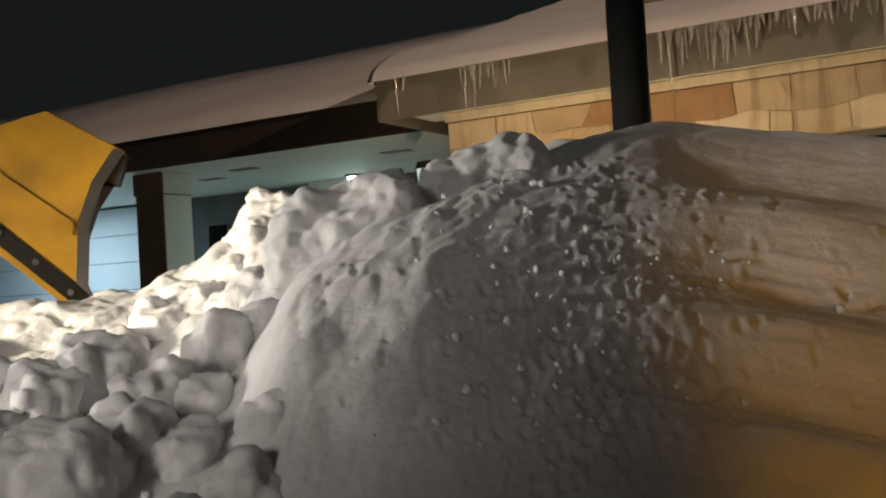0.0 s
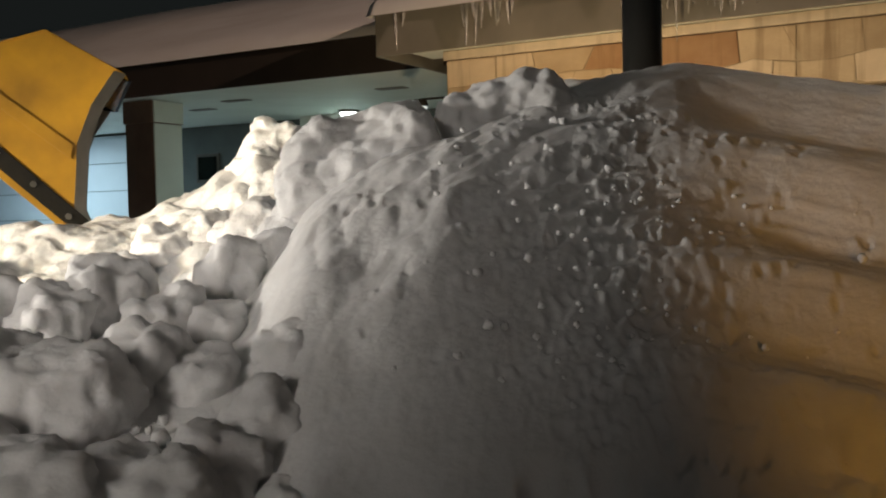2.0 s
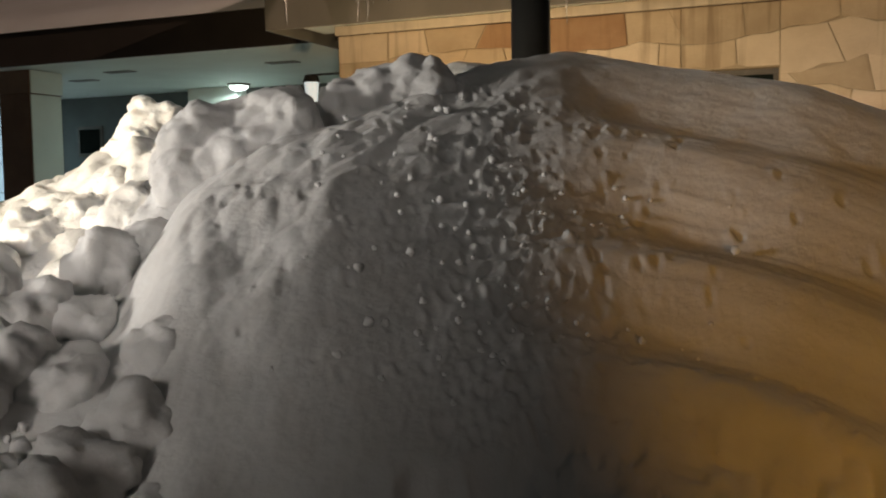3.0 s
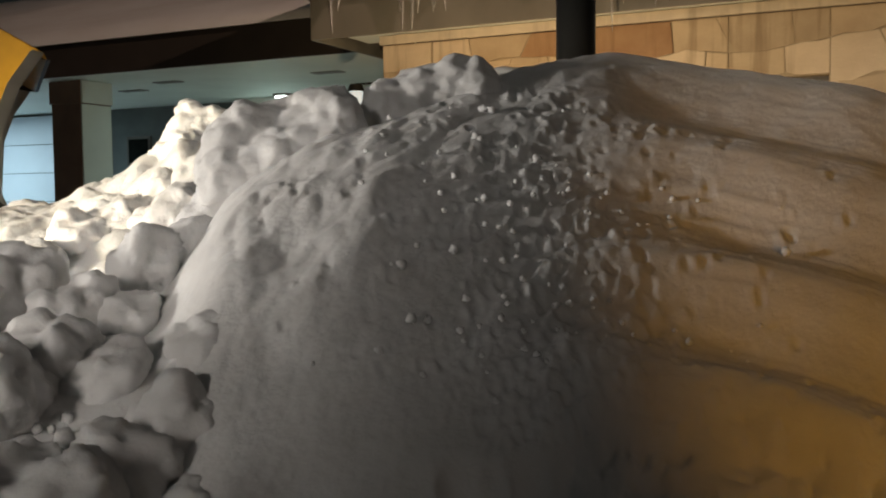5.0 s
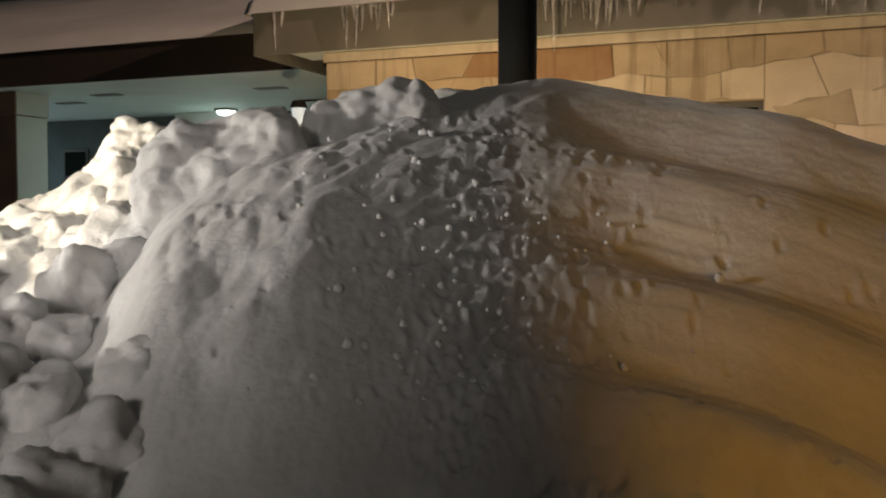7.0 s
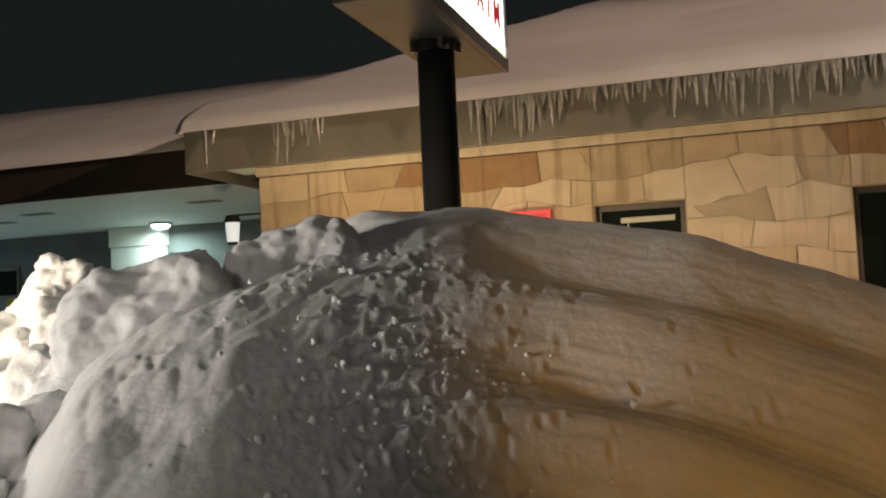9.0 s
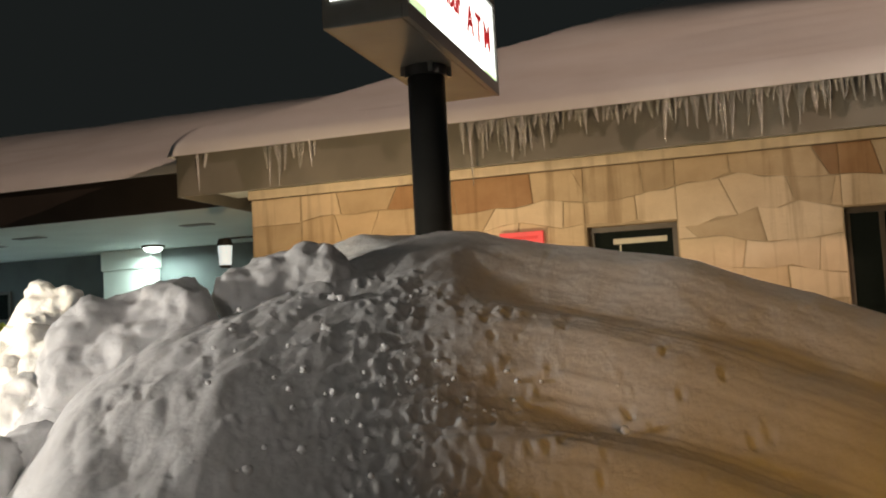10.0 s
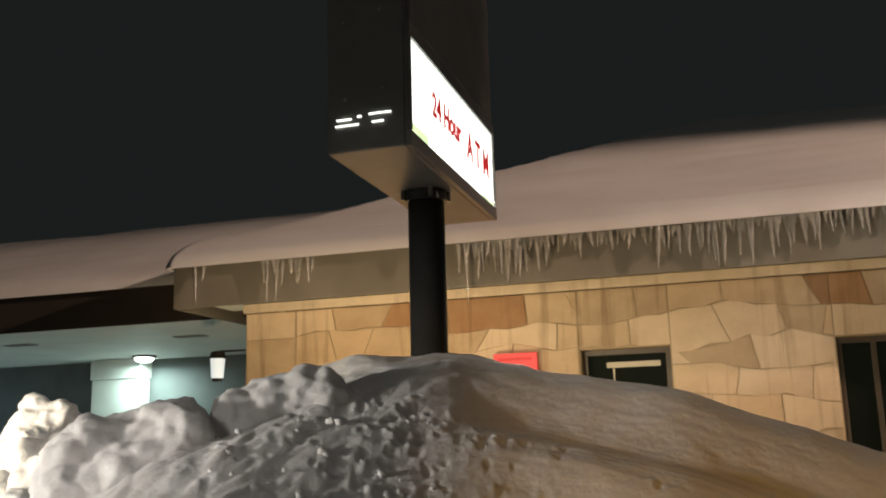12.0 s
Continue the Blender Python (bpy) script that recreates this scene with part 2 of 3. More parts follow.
def bank_height(x, y):
    """The ploughed bank: a crest that swings round the near side, a steep cut face before it."""
    phi = np.degrees(np.arctan2(x, y))
    r = np.hypot(x, y)
    at = [-84, -70, -52, -46, -42, -40.5, -39, -36.5, -33, -30, -27, -23, -19, -16.5, -13, -10, -2.6, 0.7, 7, 14, 24, 44]
    fine = np.arange(-110, 110, 0.25)
    soft = np.exp(-0.5 * (np.arange(-10, 10.01, 0.25) / 1.2) ** 2)
    soft /= soft.sum()

    def rounded(places, values):
        line = np.convolve(np.pad(np.interp(fine, places, values), 40, mode="edge"), soft, "valid")
        return np.interp(phi, fine, line)
    top = rounded(at, [-0.2, 0.7, 1.10, 1.12, 1.14, 1.22, 1.47, 1.60, 1.74, 1.83, 1.90, 2.00, 2.115, 2.17, 2.13, 2.095, 2.01, 1.91, 1.72, 1.46, 1.0, -0.3])
    far = rounded(at, [4.2, 4.0, 3.55, 3.5, 3.5, 3.55, 3.62, 3.68, 3.76, 3.85, 3.98, 4.15, 4.38, 4.5, 4.56, 4.6, 4.64, 4.66, 4.7, 4.74, 4.8, 4.8])
    d = far - r
    steep = rounded([-60, -50, -42, -38, -35, -24, -14, 0, 10], [0.36, 0.38, 0.44, 0.72, 0.86, 0.90, 0.88, 0.84, 0.80])
    front = -steep * (np.sqrt(np.maximum(d, 0) ** 2 + 0.09) - 0.30) * np.where(d > 0, 1, 0)
    back = -0.5 * (np.sqrt(np.minimum(d, 0) ** 2 + 0.16) - 0.4) * np.where(d <= 0, 1, 0)
    z = top + front + back
    return z, phi, r, d


ph, rr = np.meshgrid(np.radians(np.concatenate([np.linspace(-86, -44, 120), np.linspace(-43.8, 8, 420), np.linspace(8.3, 60, 130)])), np.concatenate([np.linspace(0.9, 2.2, 40), np.linspace(2.21, 4.7, 300), np.linspace(4.72, 5.0, 12), np.linspace(5.05, 8.5, 50)]), indexing="ij")
bx, by = rr * np.sin(ph), rr * np.cos(ph)
bz, phi, r, d = bank_height(bx, by)
side = np.clip((phi + 21) / 12, 0, 1)                      # 0 on the crumbly side, 1 on the scraped side
ua, sa = np.radians(phi) * 3.6, d * 1.32                  # along the bank, down its face
bz += 0.032 * (1 - 0.6 * side) * fractal(ua * 1.5, sa * 1.5, 11, 3)
# ledges that the plough's blade left run along the scraped side
run = d - 0.006 * (np.minimum(phi, -3) + 8) + 0.035 * fractal(ua * 0.6, sa * 0.7, 21, 2)
turns = np.interp(run, [0.0, 0.3, 0.6, 0.92, 1.15, 1.33, 1.53, 1.72, 2.0], [-2, -1, 0, 1, 2, 3, 4, 5, 6]) * math.pi
bz += side * np.clip(d * 2 - 0.3, 0, 1) * (0.052 + 0.018 * fractal(ua, sa, 27, 2)) * np.sin(turns)
# fine scratches along the ledges
bz += side * np.clip(d * 2 - 0.3, 0, 1) * 0.006 * fractal(ua * 1.1, run * 26, 29, 3)
crumbly = np.clip((phi + 45) / 8, 0, 1) * (1 - side) * np.clip(1.5 - d, 0.2, 1)
bz += 0.012 * crumbly * np.abs(lattice(ua * 6, sa * 6, 33)) + 0.009 * crumbly * np.abs(lattice(ua * 13, sa * 13, 34))
bz += np.clip(1.5 - d, 0.35, 1) * (0.006 * fractal(ua * 8, sa * 8, 36, 2)) + 0.0015 * fractal(ua * 34, sa * 34, 51, 2)

bz += np.clip((-26 - phi) / 6, 0, 1) * np.clip((phi + 43) / 3, 0, 1) * np.clip(1.3 - d, 0.15, 1) * (0.028 * (np.abs(lattice(ua * 4.3, sa * 4.3, 71)) - 0.3) + 0.016 * (np.abs(lattice(ua * 9.1, sa * 9.1, 73)) - 0.3))
# crumbled snow at the foot of the scraped side
bz += side * np.clip((d - 1.52) * 6, 0, 1) * (0.055 * np.abs(lattice(ua * 4.5, sa * 4.5, 75)) + 0.03 * np.abs(lattice(ua * 11, sa * 11, 76)))
# rubble and pits along the ridge where the two sides meet
band = (0.27 * np.exp(-((phi + 18) / 8.5) ** 2) + 0.16 * crumbly) * np.clip(2.2 * d - 0.8, 0, 1)
bz += 0.024 * band * np.maximum(0, fractal(ua * 14, sa * 14, 81, 2) - 0.30)
bz -= 0.034 * band * np.maximum(0, fractal(ua * 11, sa * 11, 85, 2) - 0.38)
bz += 0.016 * band * np.maximum(0, fractal(ua * 26, sa * 26, 88, 2) - 0.35)


def press(angle, dist, wide, deep):
    """A round dent or crumb pressed into the bank's face."""
    i0 = np.searchsorted(ph[:, 0], math.radians(angle) - 3 * wide / dist)
    i1 = np.searchsorted(ph[:, 0], math.radians(angle) + 3 * wide / dist)
    j0, j1 = np.searchsorted(rr[0], dist - 3 * wide), np.searchsorted(rr[0], dist + 3 * wide)
    w = (slice(i0, i1), slice(j0, j1))
    q = ((ph[w] - math.radians(angle)) * dist / wide) ** 2 + ((rr[w] - dist) / wide) ** 2
    bz[w] += deep * np.exp(-q * q)


rnd = random.Random(77)
for k in range(520):
    angle = rnd.gauss(-19, 4) if rnd.random() < 0.65 else rnd.uniform(-37, 2)
    dist = 4.08 - 1.45 * rnd.random() ** 0.9 - 0.012 * (angle + 20)
    if angle < -38 or angle > 6:
        continue
    size = rnd.uniform(0.007, 0.021) * (1.5 if rnd.random() < 0.08 else 1)
    press(angle, dist, size, rnd.uniform(0.2, 0.5) * size)                    # crumb
    press(angle + rnd.uniform(0.25, 0.6), dist + rnd.uniform(-0.02, 0.02), size * rnd.uniform(0.7, 1.2), -rnd.uniform(0.3, 0.7) * size)
for angle, dist, size, deep in ((-24.6, 2.52, 0.06, -0.14), (-22.9, 2.55, 0.04, -0.08), (-20.6, 2.58, 0.055, -0.12), (-18.8, 2.60, 0.035, -0.08)):
    press(angle, dist, size, deep)
bz = np.maximum(bz, -0.25)
sheet("snow_bank", bx, by, bz, SNOW, "tall ploughed bank of dirty packed snow", "snow bank")

# snow heaped round the foot of the sign's pole, behind the bank
qx, qy = np.meshgrid(np.linspace(-3.4, 0.2, 160), np.linspace(5.0, 8.0, 120), indexing="ij")
heap = np.interp(qx, [-3.4, -2.9, -2.74, -2.39, -1.95, -1.58, -1.27, -1.08, -0.4, 0.2], [1.5, 2.18, 2.31, 2.37, 2.39, 2.35, 2.27, 2.18, 1.6, 1.0])
qz = heap - 0.5 * (np.sqrt((qy - 6.2) ** 2 + 0.12) - 0.35) + 0.03 * fractal(qx * 3, qy * 3, 91, 4) + 0.05 * np.abs(lattice(qx * 5, qy * 5, 95)) * np.clip((-2.0 - qx) * 2, 0, 1)
sheet("snow_hump", qx, qy, qz, CLEAN, "smooth hump of snow round the foot of the sign pole", "snow hump")

# far, strongly lit pile
px_, py_ = np.meshgrid(np.linspace(-9.5, -2.4, 420), np.linspace(0.5, 9.0, 400), indexing="ij")
pphi, pr = np.degrees(np.arctan2(px_, py_)), np.hypot(px_, py_)
ptop = np.interp(pphi, [-70, -53, -47, -43.7, -41, -40.3, -38.5, -36, -33, -28], [1.30, 1.46, 1.53, 1.68, 1.80, 1.90, 1.93, 1.86, 1.80, 1.5])
pz = ptop - np.where(pr < 5.9, 0.62, 0.55) * (np.sqrt((pr - 5.9) ** 2 + 0.12) - 0.34)
for f, amp in ((1.7, 0.11), (3.6, 0.07), (8.7, 0.035), (19, 0.02)):
    pz += amp * (np.abs(lattice(px_ * f + 3, py_ * f, int(61 + f))) - 0.3)
pz = np.maximum(pz, -0.25)
sheet("snow_mound", px_, py_, pz, CLEAN, "fresh lumpy snow mound, brightly lit", "snow mound")


COARSE = bpy.data.textures.new("snow_swell", "CLOUDS")
COARSE.noise_scale, COARSE.noise_depth = 0.13, 2
CRUMB = bpy.data.textures.new("snow_crumb", "CLOUDS")
CRUMB.noise_scale, CRUMB.noise_depth = 0.045, 4


def snow_mass(name, balls, label, mat=SNOW, voxel=0.02, swell=0.11, crumb=0.05, category="snow chunk"):
    """Packed snow: rounded clumps (x, y, z, width, depth, height) grown together into one crumbly mass."""
    bm = bmesh.new()
    for k, (x, y, z, rx, ry, rz) in enumerate(balls):
        m = Matrix.Translation((x, y, z)) @ Euler((0, 0, 0.9 * k)).to_matrix().to_4x4() @ Matrix.Diagonal((rx, ry, rz, 1))
        bmesh.ops.create_icosphere(bm, subdivisions=3, radius=1, matrix=m)
    ob = mesh_object(name, bm, mat, True)
    grow = ob.modifiers.new("grow", "REMESH")
    grow.mode, grow.voxel_size, grow.use_smooth_shade = "VOXEL", voxel, True
    soft = ob.modifiers.new("soft", "SMOOTH")
    soft.factor, soft.iterations = 0.5, 4
    for tex, amount in ((COARSE, swell), (CRUMB, crumb)):
        rough = ob.modifiers.new("rough", "DISPLACE")
        rough.texture, rough.texture_coords, rough.strength, rough.mid_level = tex, "LOCAL", amount, 0.5
    return tagged(ob, label, category, "snow chunks")


def polar(az, dist, z):
    return dist * math.sin(radians(az)), dist * math.cos(radians(az)), z


def snow_lump(place, size, seed, label, mat=SNOW, lean=0.0, many=7):
    """One clod of a few clumps round its heart; place: azimuth, distance, height of its heart."""
    rnd = random.Random(seed)
    x, y, z = polar(*place)
    balls = [(x, y, z, size[0] * 0.78, size[1] * 0.8, size[2] * 0.85)]
    for _ in range(many):
        u, v, w = rnd.uniform(-1, 1), rnd.uniform(-1, 1), rnd.uniform(-0.8, 1)
        k = 0.62 / max(0.62, math.sqrt(u * u + v * v + w * w))
        b = rnd.uniform(0.26, 0.55)
        balls.append((x + u * k * size[0] + lean * w * k * size[2], y + v * k * size[1], z + w * k * size[2], b * size[0], b * size[1], b * min(size) * 1.15))
    return snow_mass("snow_chunk", balls, label, mat)


# ---- building ----
W = 12.0
EAVE = 11.1


def wall_with_openings(name, x0, x1, y0, y1, z0, z1, openings, mat, label):
    """A wall along x with real openings (x0, x1, z0, z1)."""
    bm = bmesh.new()
    xs = sorted({x0, x1, *[o[0] for o in openings], *[o[1] for o in openings]})
    for a, b in zip(xs, xs[1:]):
        holes = sorted((o[2], o[3]) for o in openings if o[0] <= a and o[1] >= b)
        z = z0
        for h0, h1 in holes:
            if h0 > z:
                box(a, b, y0, y1, z, h0, bm=bm)
            z = h1
        if z < z1:
            box(a, b, y0, y1, z, z1, bm=bm)
    bmesh.ops.remove_doubles(bm, verts=bm.verts, dist=1e-4)
    return tagged(mesh_object(name, bm, mat), label, "wall", kind="structure")


WINDOWS = [(-1.79, -0.68, 1.15, 2.9), (1.22, 3.3, 0.5, 2.9), (5.0, 7.0, 1.0, 2.9)]
wall_south = wall_with_openings("wall_south", -6.5, 14.0, W, W + 0.35, 0, 3.66, WINDOWS, MORTAR, "stone-faced outer wall of a low office building")
tagged(mesh_object("wall_west", box(-6.5, -6.15, W + 0.36, 24, 0, 3.7), STONES[1]), "plain side wall of the building", "wall", kind="structure")
tagged(mesh_object("wall_inside", box(-6.1, 14, W + 3.2, W + 3.4, 0, 3.66), WALLDARK), "dark unlit inner office wall", "wall", kind="structure")
cap_trim = tagged(mesh_object("trim", box(-6.53, 14.0, W - 0.06, W - 0.002, 3.665, 3.79, 0.012), CAP), "pale stone cap course under the eave", "trim", kind="structure")
soffit = tagged(mesh_object("ceiling", box(-7.0, 14.5, EAVE + 0.05, W + 0.5, 3.80, 3.83), SOFFIT), "painted eave soffit", "soffit", kind="structure")
fascia = tagged(mesh_object("trim", box(-7.12, 14.5, EAVE, EAVE + 0.04, 3.66, 4.24, 0.006), FASCIA), "dark metal roof fascia with icicles", "trim", kind="structure")
tagged(mesh_object("trim", box(-7.12, -7.08, EAVE + 0.042, 25, 3.66, 4.24), FASCIA), "dark metal roof fascia return", "trim", kind="structure")


def roof_snow(name, x0, x1, y0, peak, pitch, z0, thick, hip, seed, label):
    """Snow over a roof that rises from an eave along x to its ridge; hip: the left end slopes up too."""
    u = np.concatenate([np.linspace(0, 0.6, 14), np.linspace(0.68, x1 - x0, 240)])
    v = np.concatenate([np.linspace(0, 0.6, 14), np.linspace(0.68, (peak - y0) * 2, 90)])
    uu, vv = np.meshgrid(u, v, indexing="ij")
    run_ = np.minimum(vv, 2 * (peak - y0) - vv)
    if hip:
        run_ = np.minimum(run_, uu)
    lift = np.minimum(run_, peak - y0 - (0.3 * np.maximum(0, uu - (peak - y0)) if hip else 0)) * pitch
    edge = np.minimum(1, np.maximum(run_, 0) / 0.32)
    z = z0 + lift + thick * np.sqrt(np.maximum(0, 1 - (1 - edge) ** 2))
    z += (0.035 * fractal(uu * 0.3, vv * 0.5, seed, 2) + 0.012 * fractal(uu * 0.6, vv * 5.0, seed + 5, 3)) * edge
    ob = sheet(name, x0 + uu, y0 + vv, z, ROOFSNOW, label, "roof snow", "structure")
    return ob


roof_snow("roof", -7.2, 16, EAVE - 0.1, 18.2, 0.465, 4.20, 0.25, True, 81, "hipped roof under a thick layer of snow")
roof_snow("roof", -30, -6.9, 12.9, 18.0, 0.42, 4.36, 0.20, False, 91, "drive-through canopy roof under snow")
under = box(-7.1, 16, EAVE + 0.03, 25.2, 4.16, 4.22)
tagged(mesh_object("roof", under, FASCIA), "dark roof deck", "roof", kind="structure")

# drive-through canopy
tagged(mesh_object("trim", box(-30, -6.52, 12.98, 13.02, 3.78, 4.37, 0.006), CANOPYFASCIA), "dark brown canopy fascia", "trim", kind="structure")
tagged(mesh_object("ceiling", box(-30, -6.52, 13.03, 23, 3.80, 3.86), SOFFIT), "pale painted canopy ceiling with a downlight", "ceiling", kind="structure")
tagged(mesh_object("wall_north", box(-17.6, -6.6, 18.3, 18.5, 0, 3.79), WALLDARK), "dark grey wall under the canopy", "wall", kind="structure")
tagged(mesh_object("wall_far", box(-32, -17.62, 18.3, 18.5, 0, 3.79), WALLDARK), "dark grey wall beside the overhead door", "wall", kind="structure")

# overhead door, pillars and fittings under the canopy
door = thing("overhead_door", "white panelled overhead door under cool light", "overhead door")
for k in range(5):
    part("panel", box(-29, -18.0, 18.23, 18.285, 0.05 + k * 0.74, 0.05 + k * 0.74 + 0.725, 0.012), DOORWHITE, door)
part("door_frame", box(-17.99, -17.85, 18.20, 18.29, 0, 3.78, 0.01), SOFFIT, door)

small_window = tagged(new("window_4"), "small dark service window under the canopy", "window", kind="structure")
part("window_frame", box(-17.1, -16.35, 18.25, 18.296, 2.38, 3.10, 0.01), FRAME, small_window)
part("pane", box(-17.03, -16.42, 18.23, 18.248, 2.45, 3.03, 0.004), PANE, small_window)


def canopy_pillar(x0, x1, y0, y1, label, front):
    p = thing("canopy_pillar", label, "pillar", "canopy pillars")
    part("shaft", box(x0, x1, y0, y1, 0, 3.36, 0.012), front, p)
    part("head", box(x0 - 0.03, x1 + 0.03, y0 - 0.03, y1 + 0.03, 3.362, 3.79, 0.012), front, p)
    # paler panels on one side, lamplight put into their colour
    part("pale_lit_side", box(x1 + 0.002, x1 + 0.03, y0 + 0.02, y1 - 0.02, 0.02, 3.35, 0.004), SOFFIT, p, "pale side panel, painted as if lamplit")
    part("pale_lit_head", box(x1 + 0.032, x1 + 0.06, y0, y1, 3.37, 3.785, 0.004), SOFFIT, p, "pale side panel, painted as if lamplit")
    return p


canopy_pillar(-14.48, -13.76, 13.5, 14.28, "brown square canopy pillar, its lit side painted pale", BROWN)
canopy_pillar(-13.5, -12.3, 17.9, 18.28, "pale painted square pillar beside the canopy lamp", SOFFIT)

downlight = thing("downlight", "round white canopy downlight, switched on", "lamp")
part("rim", tube((CANOPY[0], CANOPY[1], 3.795), (CANOPY[0], CANOPY[1], 3.75), 0.25, 0.24, 32), FASCIA, downlight)
dome = bmesh.new()
bmesh.ops.create_uvsphere(dome, u_segments=28, v_segments=14, radius=0.2, matrix=Matrix.Translation((CANOPY[0], CANOPY[1], 3.735)) @ Matrix.Diagonal((1, 1, 0.42, 1)))
part("diffuser", dome, LAMPGLOW, downlight, "glowing white diffuser", True)
for vx, vy in ((-12.6, 14.6), (-14.2, 15.4), (-9.2, 14.9)):
    vent = thing("ceiling_vent", "small grey vent flush in the canopy ceiling", "vent", "ceiling vents")
    part("frame", box(vx - 0.3, vx + 0.3, vy - 0.12, vy + 0.12, 3.782, 3.798, 0.004), FASCIA, vent)

post = thing("clearance_post", "yellow painted steel clearance post", "post")
part("pipe", tube((-13.62, 15.0, 0), (-13.62, 15.0, 2.2), 0.07, seg=20), POSTY, post)
part("pipe_cap", tube((-13.62, 15.0, 2.2), (-13.62, 15.0, 2.26), 0.07, 0.03, 20), POSTY, post)

lantern = thing("wall_lantern", "black lantern with clear glass on a bracket", "lantern")
part("arm", tube((-6.5, 12.05, 3.16), (-6.98, 12.05, 3.16), 0.015, seg=10), GRIME, lantern)
part("lid", tube((-6.98, 12.05, 3.06), (-6.98, 12.05, 3.16), 0.125, 0.09, 20), GRIME, lantern, "black metal lid")
part("globe", tube((-6.98, 12.05, 2.78), (-6.98, 12.05, 3.058), 0.085, 0.105, 20), LANTERN, lantern, "glass body, its reflections painted as glow")
part("base", tube((-6.98, 12.05, 2.74), (-6.98, 12.05, 2.778), 0.06, 0.09, 20), GRIME, lantern)

# ---- windows ----


def window(name, x0, x1, z0, z1, mullions, blind):
    w = tagged(new(name), "bronze-framed office window, dark inside", "window", kind="structure")
    y = W + 0.14
    f = 0.07
    part("window_frame", box(x0, x1, y, y + 0.08, z1 - f, z1, 0.006), FRAME, w)
    part("window_frame", box(x0, x1, y, y + 0.08, z0, z0 + f, 0.006), FRAME, w)
    part("window_frame", box(x0, x0 + f, y, y + 0.08, z0 + f, z1 - f, 0.006), FRAME, w)
    part("window_frame", box(x1 - f, x1, y, y + 0.08, z0 + f, z1 - f, 0.006), FRAME, w)
    xs = [x0 + f] + [x0 + (x1 - x0) * m for m in mullions] + [x1 - f]
    for m in xs[1:-1]:
        part("mullion", box(m - 0.03, m + 0.03, y + 0.005, y + 0.075, z0 + f, z1 - f, 0.005), FRAME, w)
    for a, b in zip(xs, xs[1:]):
        part("pane", box(a, b, y + 0.03, y + 0.04, z0 + f, z1 - f), PANE, w)
    part("window_sill", box(x0 - 0.02, x1 + 0.02, W - 0.05, y, z0 - 0.06, z0 - 0.002, 0.008), CAP, w)
    if blind:
        part("blind_rail", box(x0 + 0.30, x1 - 0.14, y + 0.012, y + 0.026, z1 - 0.23, z1 - 0.16, 0.004), BLIND, w, "pale raised blind rail")
        part("blind_slat", box(x0 + 0.38, x0 + 0.40, y + 0.012, y + 0.024, z1 - 0.5, z1 - 0.24), BLIND, w)
    return w


window("window_1", *WINDOWS[0], (), True)
window("window_2", *WINDOWS[1], (0.2, 0.62), False)
window("window_3", *WINDOWS[2], (0.5,), False)

red_sign = thing("red_sign", "red glowing notice panel on the stone wall", "sign")
part("panel", box(-2.9, -2.33, W - 0.10, W - 0.05, 2.45, 2.90, 0.01), REDGLOW, red_sign)
for k in range(3):
    part("lettering", box(-2.84, -2.40 - 0.08 * k, W - 0.106, W - 0.101, 2.80 - 0.11 * k, 2.84 - 0.11 * k), RED, red_sign)

# ---- sign on its pole ----
PX, PY = -2.03, 6.5
sign = thing("pole_sign", "dark sign cabinet with lit panel on a round pole", "sign")
part("pole", tube((PX, PY, 0), (PX, PY, 3.62), 0.138, 0.135, 40), STEEL, sign, "round black steel pole", True)
collar = part("collar", tube((PX, PY, 3.54), (PX, PY, 3.615), 0.155, 0.155, 40), STEEL, sign)
for k in range(4):
    a = k * math.pi / 2 + 0.5
    part("bolt", tube((PX + 0.17 * math.cos(a), PY + 0.17 * math.sin(a), 3.55), (PX + 0.17 * math.cos(a), PY + 0.17 * math.sin(a), 3.62), 0.018, seg=6), BRIGHT, collar)
SX0, SX1, SY0, SY1, SZ0, SZ1 = SIGN
body = part("cabinet", box(SX0, SX1 - 0.03, SY0, SY1, SZ0, SZ1, 0.012), CABINET, sign, "dark painted metal cabinet")
for y0, y1, z0, z1 in ((SY0, SY1, SZ0, SZ0 + 0.10), (SY0, SY1, 4.36, 4.46), (SY0, SY0 + 0.035, SZ0 + 0.102, 4.358), (SY1 - 0.035, SY1, SZ0 + 0.102, 4.358)):
    part("face_frame", box(SX1 - 0.028, SX1 + 0.012, y0, y1, z0, z1, 0.004), CABINET, sign)
# lit left face is out of view, added to match its lamp
part("lit_panel", box(SX0 - 0.004, SX0 - 0.001, SY0 + 0.037, SY1 - 0.037, SZ0 + 0.104, 4.356), FACE, sign, "glowing white panel added on the unseen left face")
lit = part("lit_panel", box(SX1 - 0.026, SX1 - 0.004, SY0 + 0.037, SY1 - 0.037, SZ0 + 0.104, 4.356), FACE, sign, "glowing white panel added on the unseen left face with red lettering")
part("stripe", box(SX1 - 0.003, SX1 - 0.001, SY0 + 0.06, SY0 + 0.40, SZ0 + 0.11, SZ0 + 0.17), FACEGREEN, lit)
part("stripe", box(SX1 - 0.003, SX1 - 0.001, SY1 - 0.40, SY1 - 0.05, SZ0 + 0.11, SZ0 + 0.135), FACEGREEN, lit)
part("upper_panel", box(SX1 - 0.026, SX1 + 0.004, SY0 + 0.04, SY1 - 0.04, 4.48, SZ1 - 0.06, 0.004), CABINET, sign, "dark unlit upper panel")


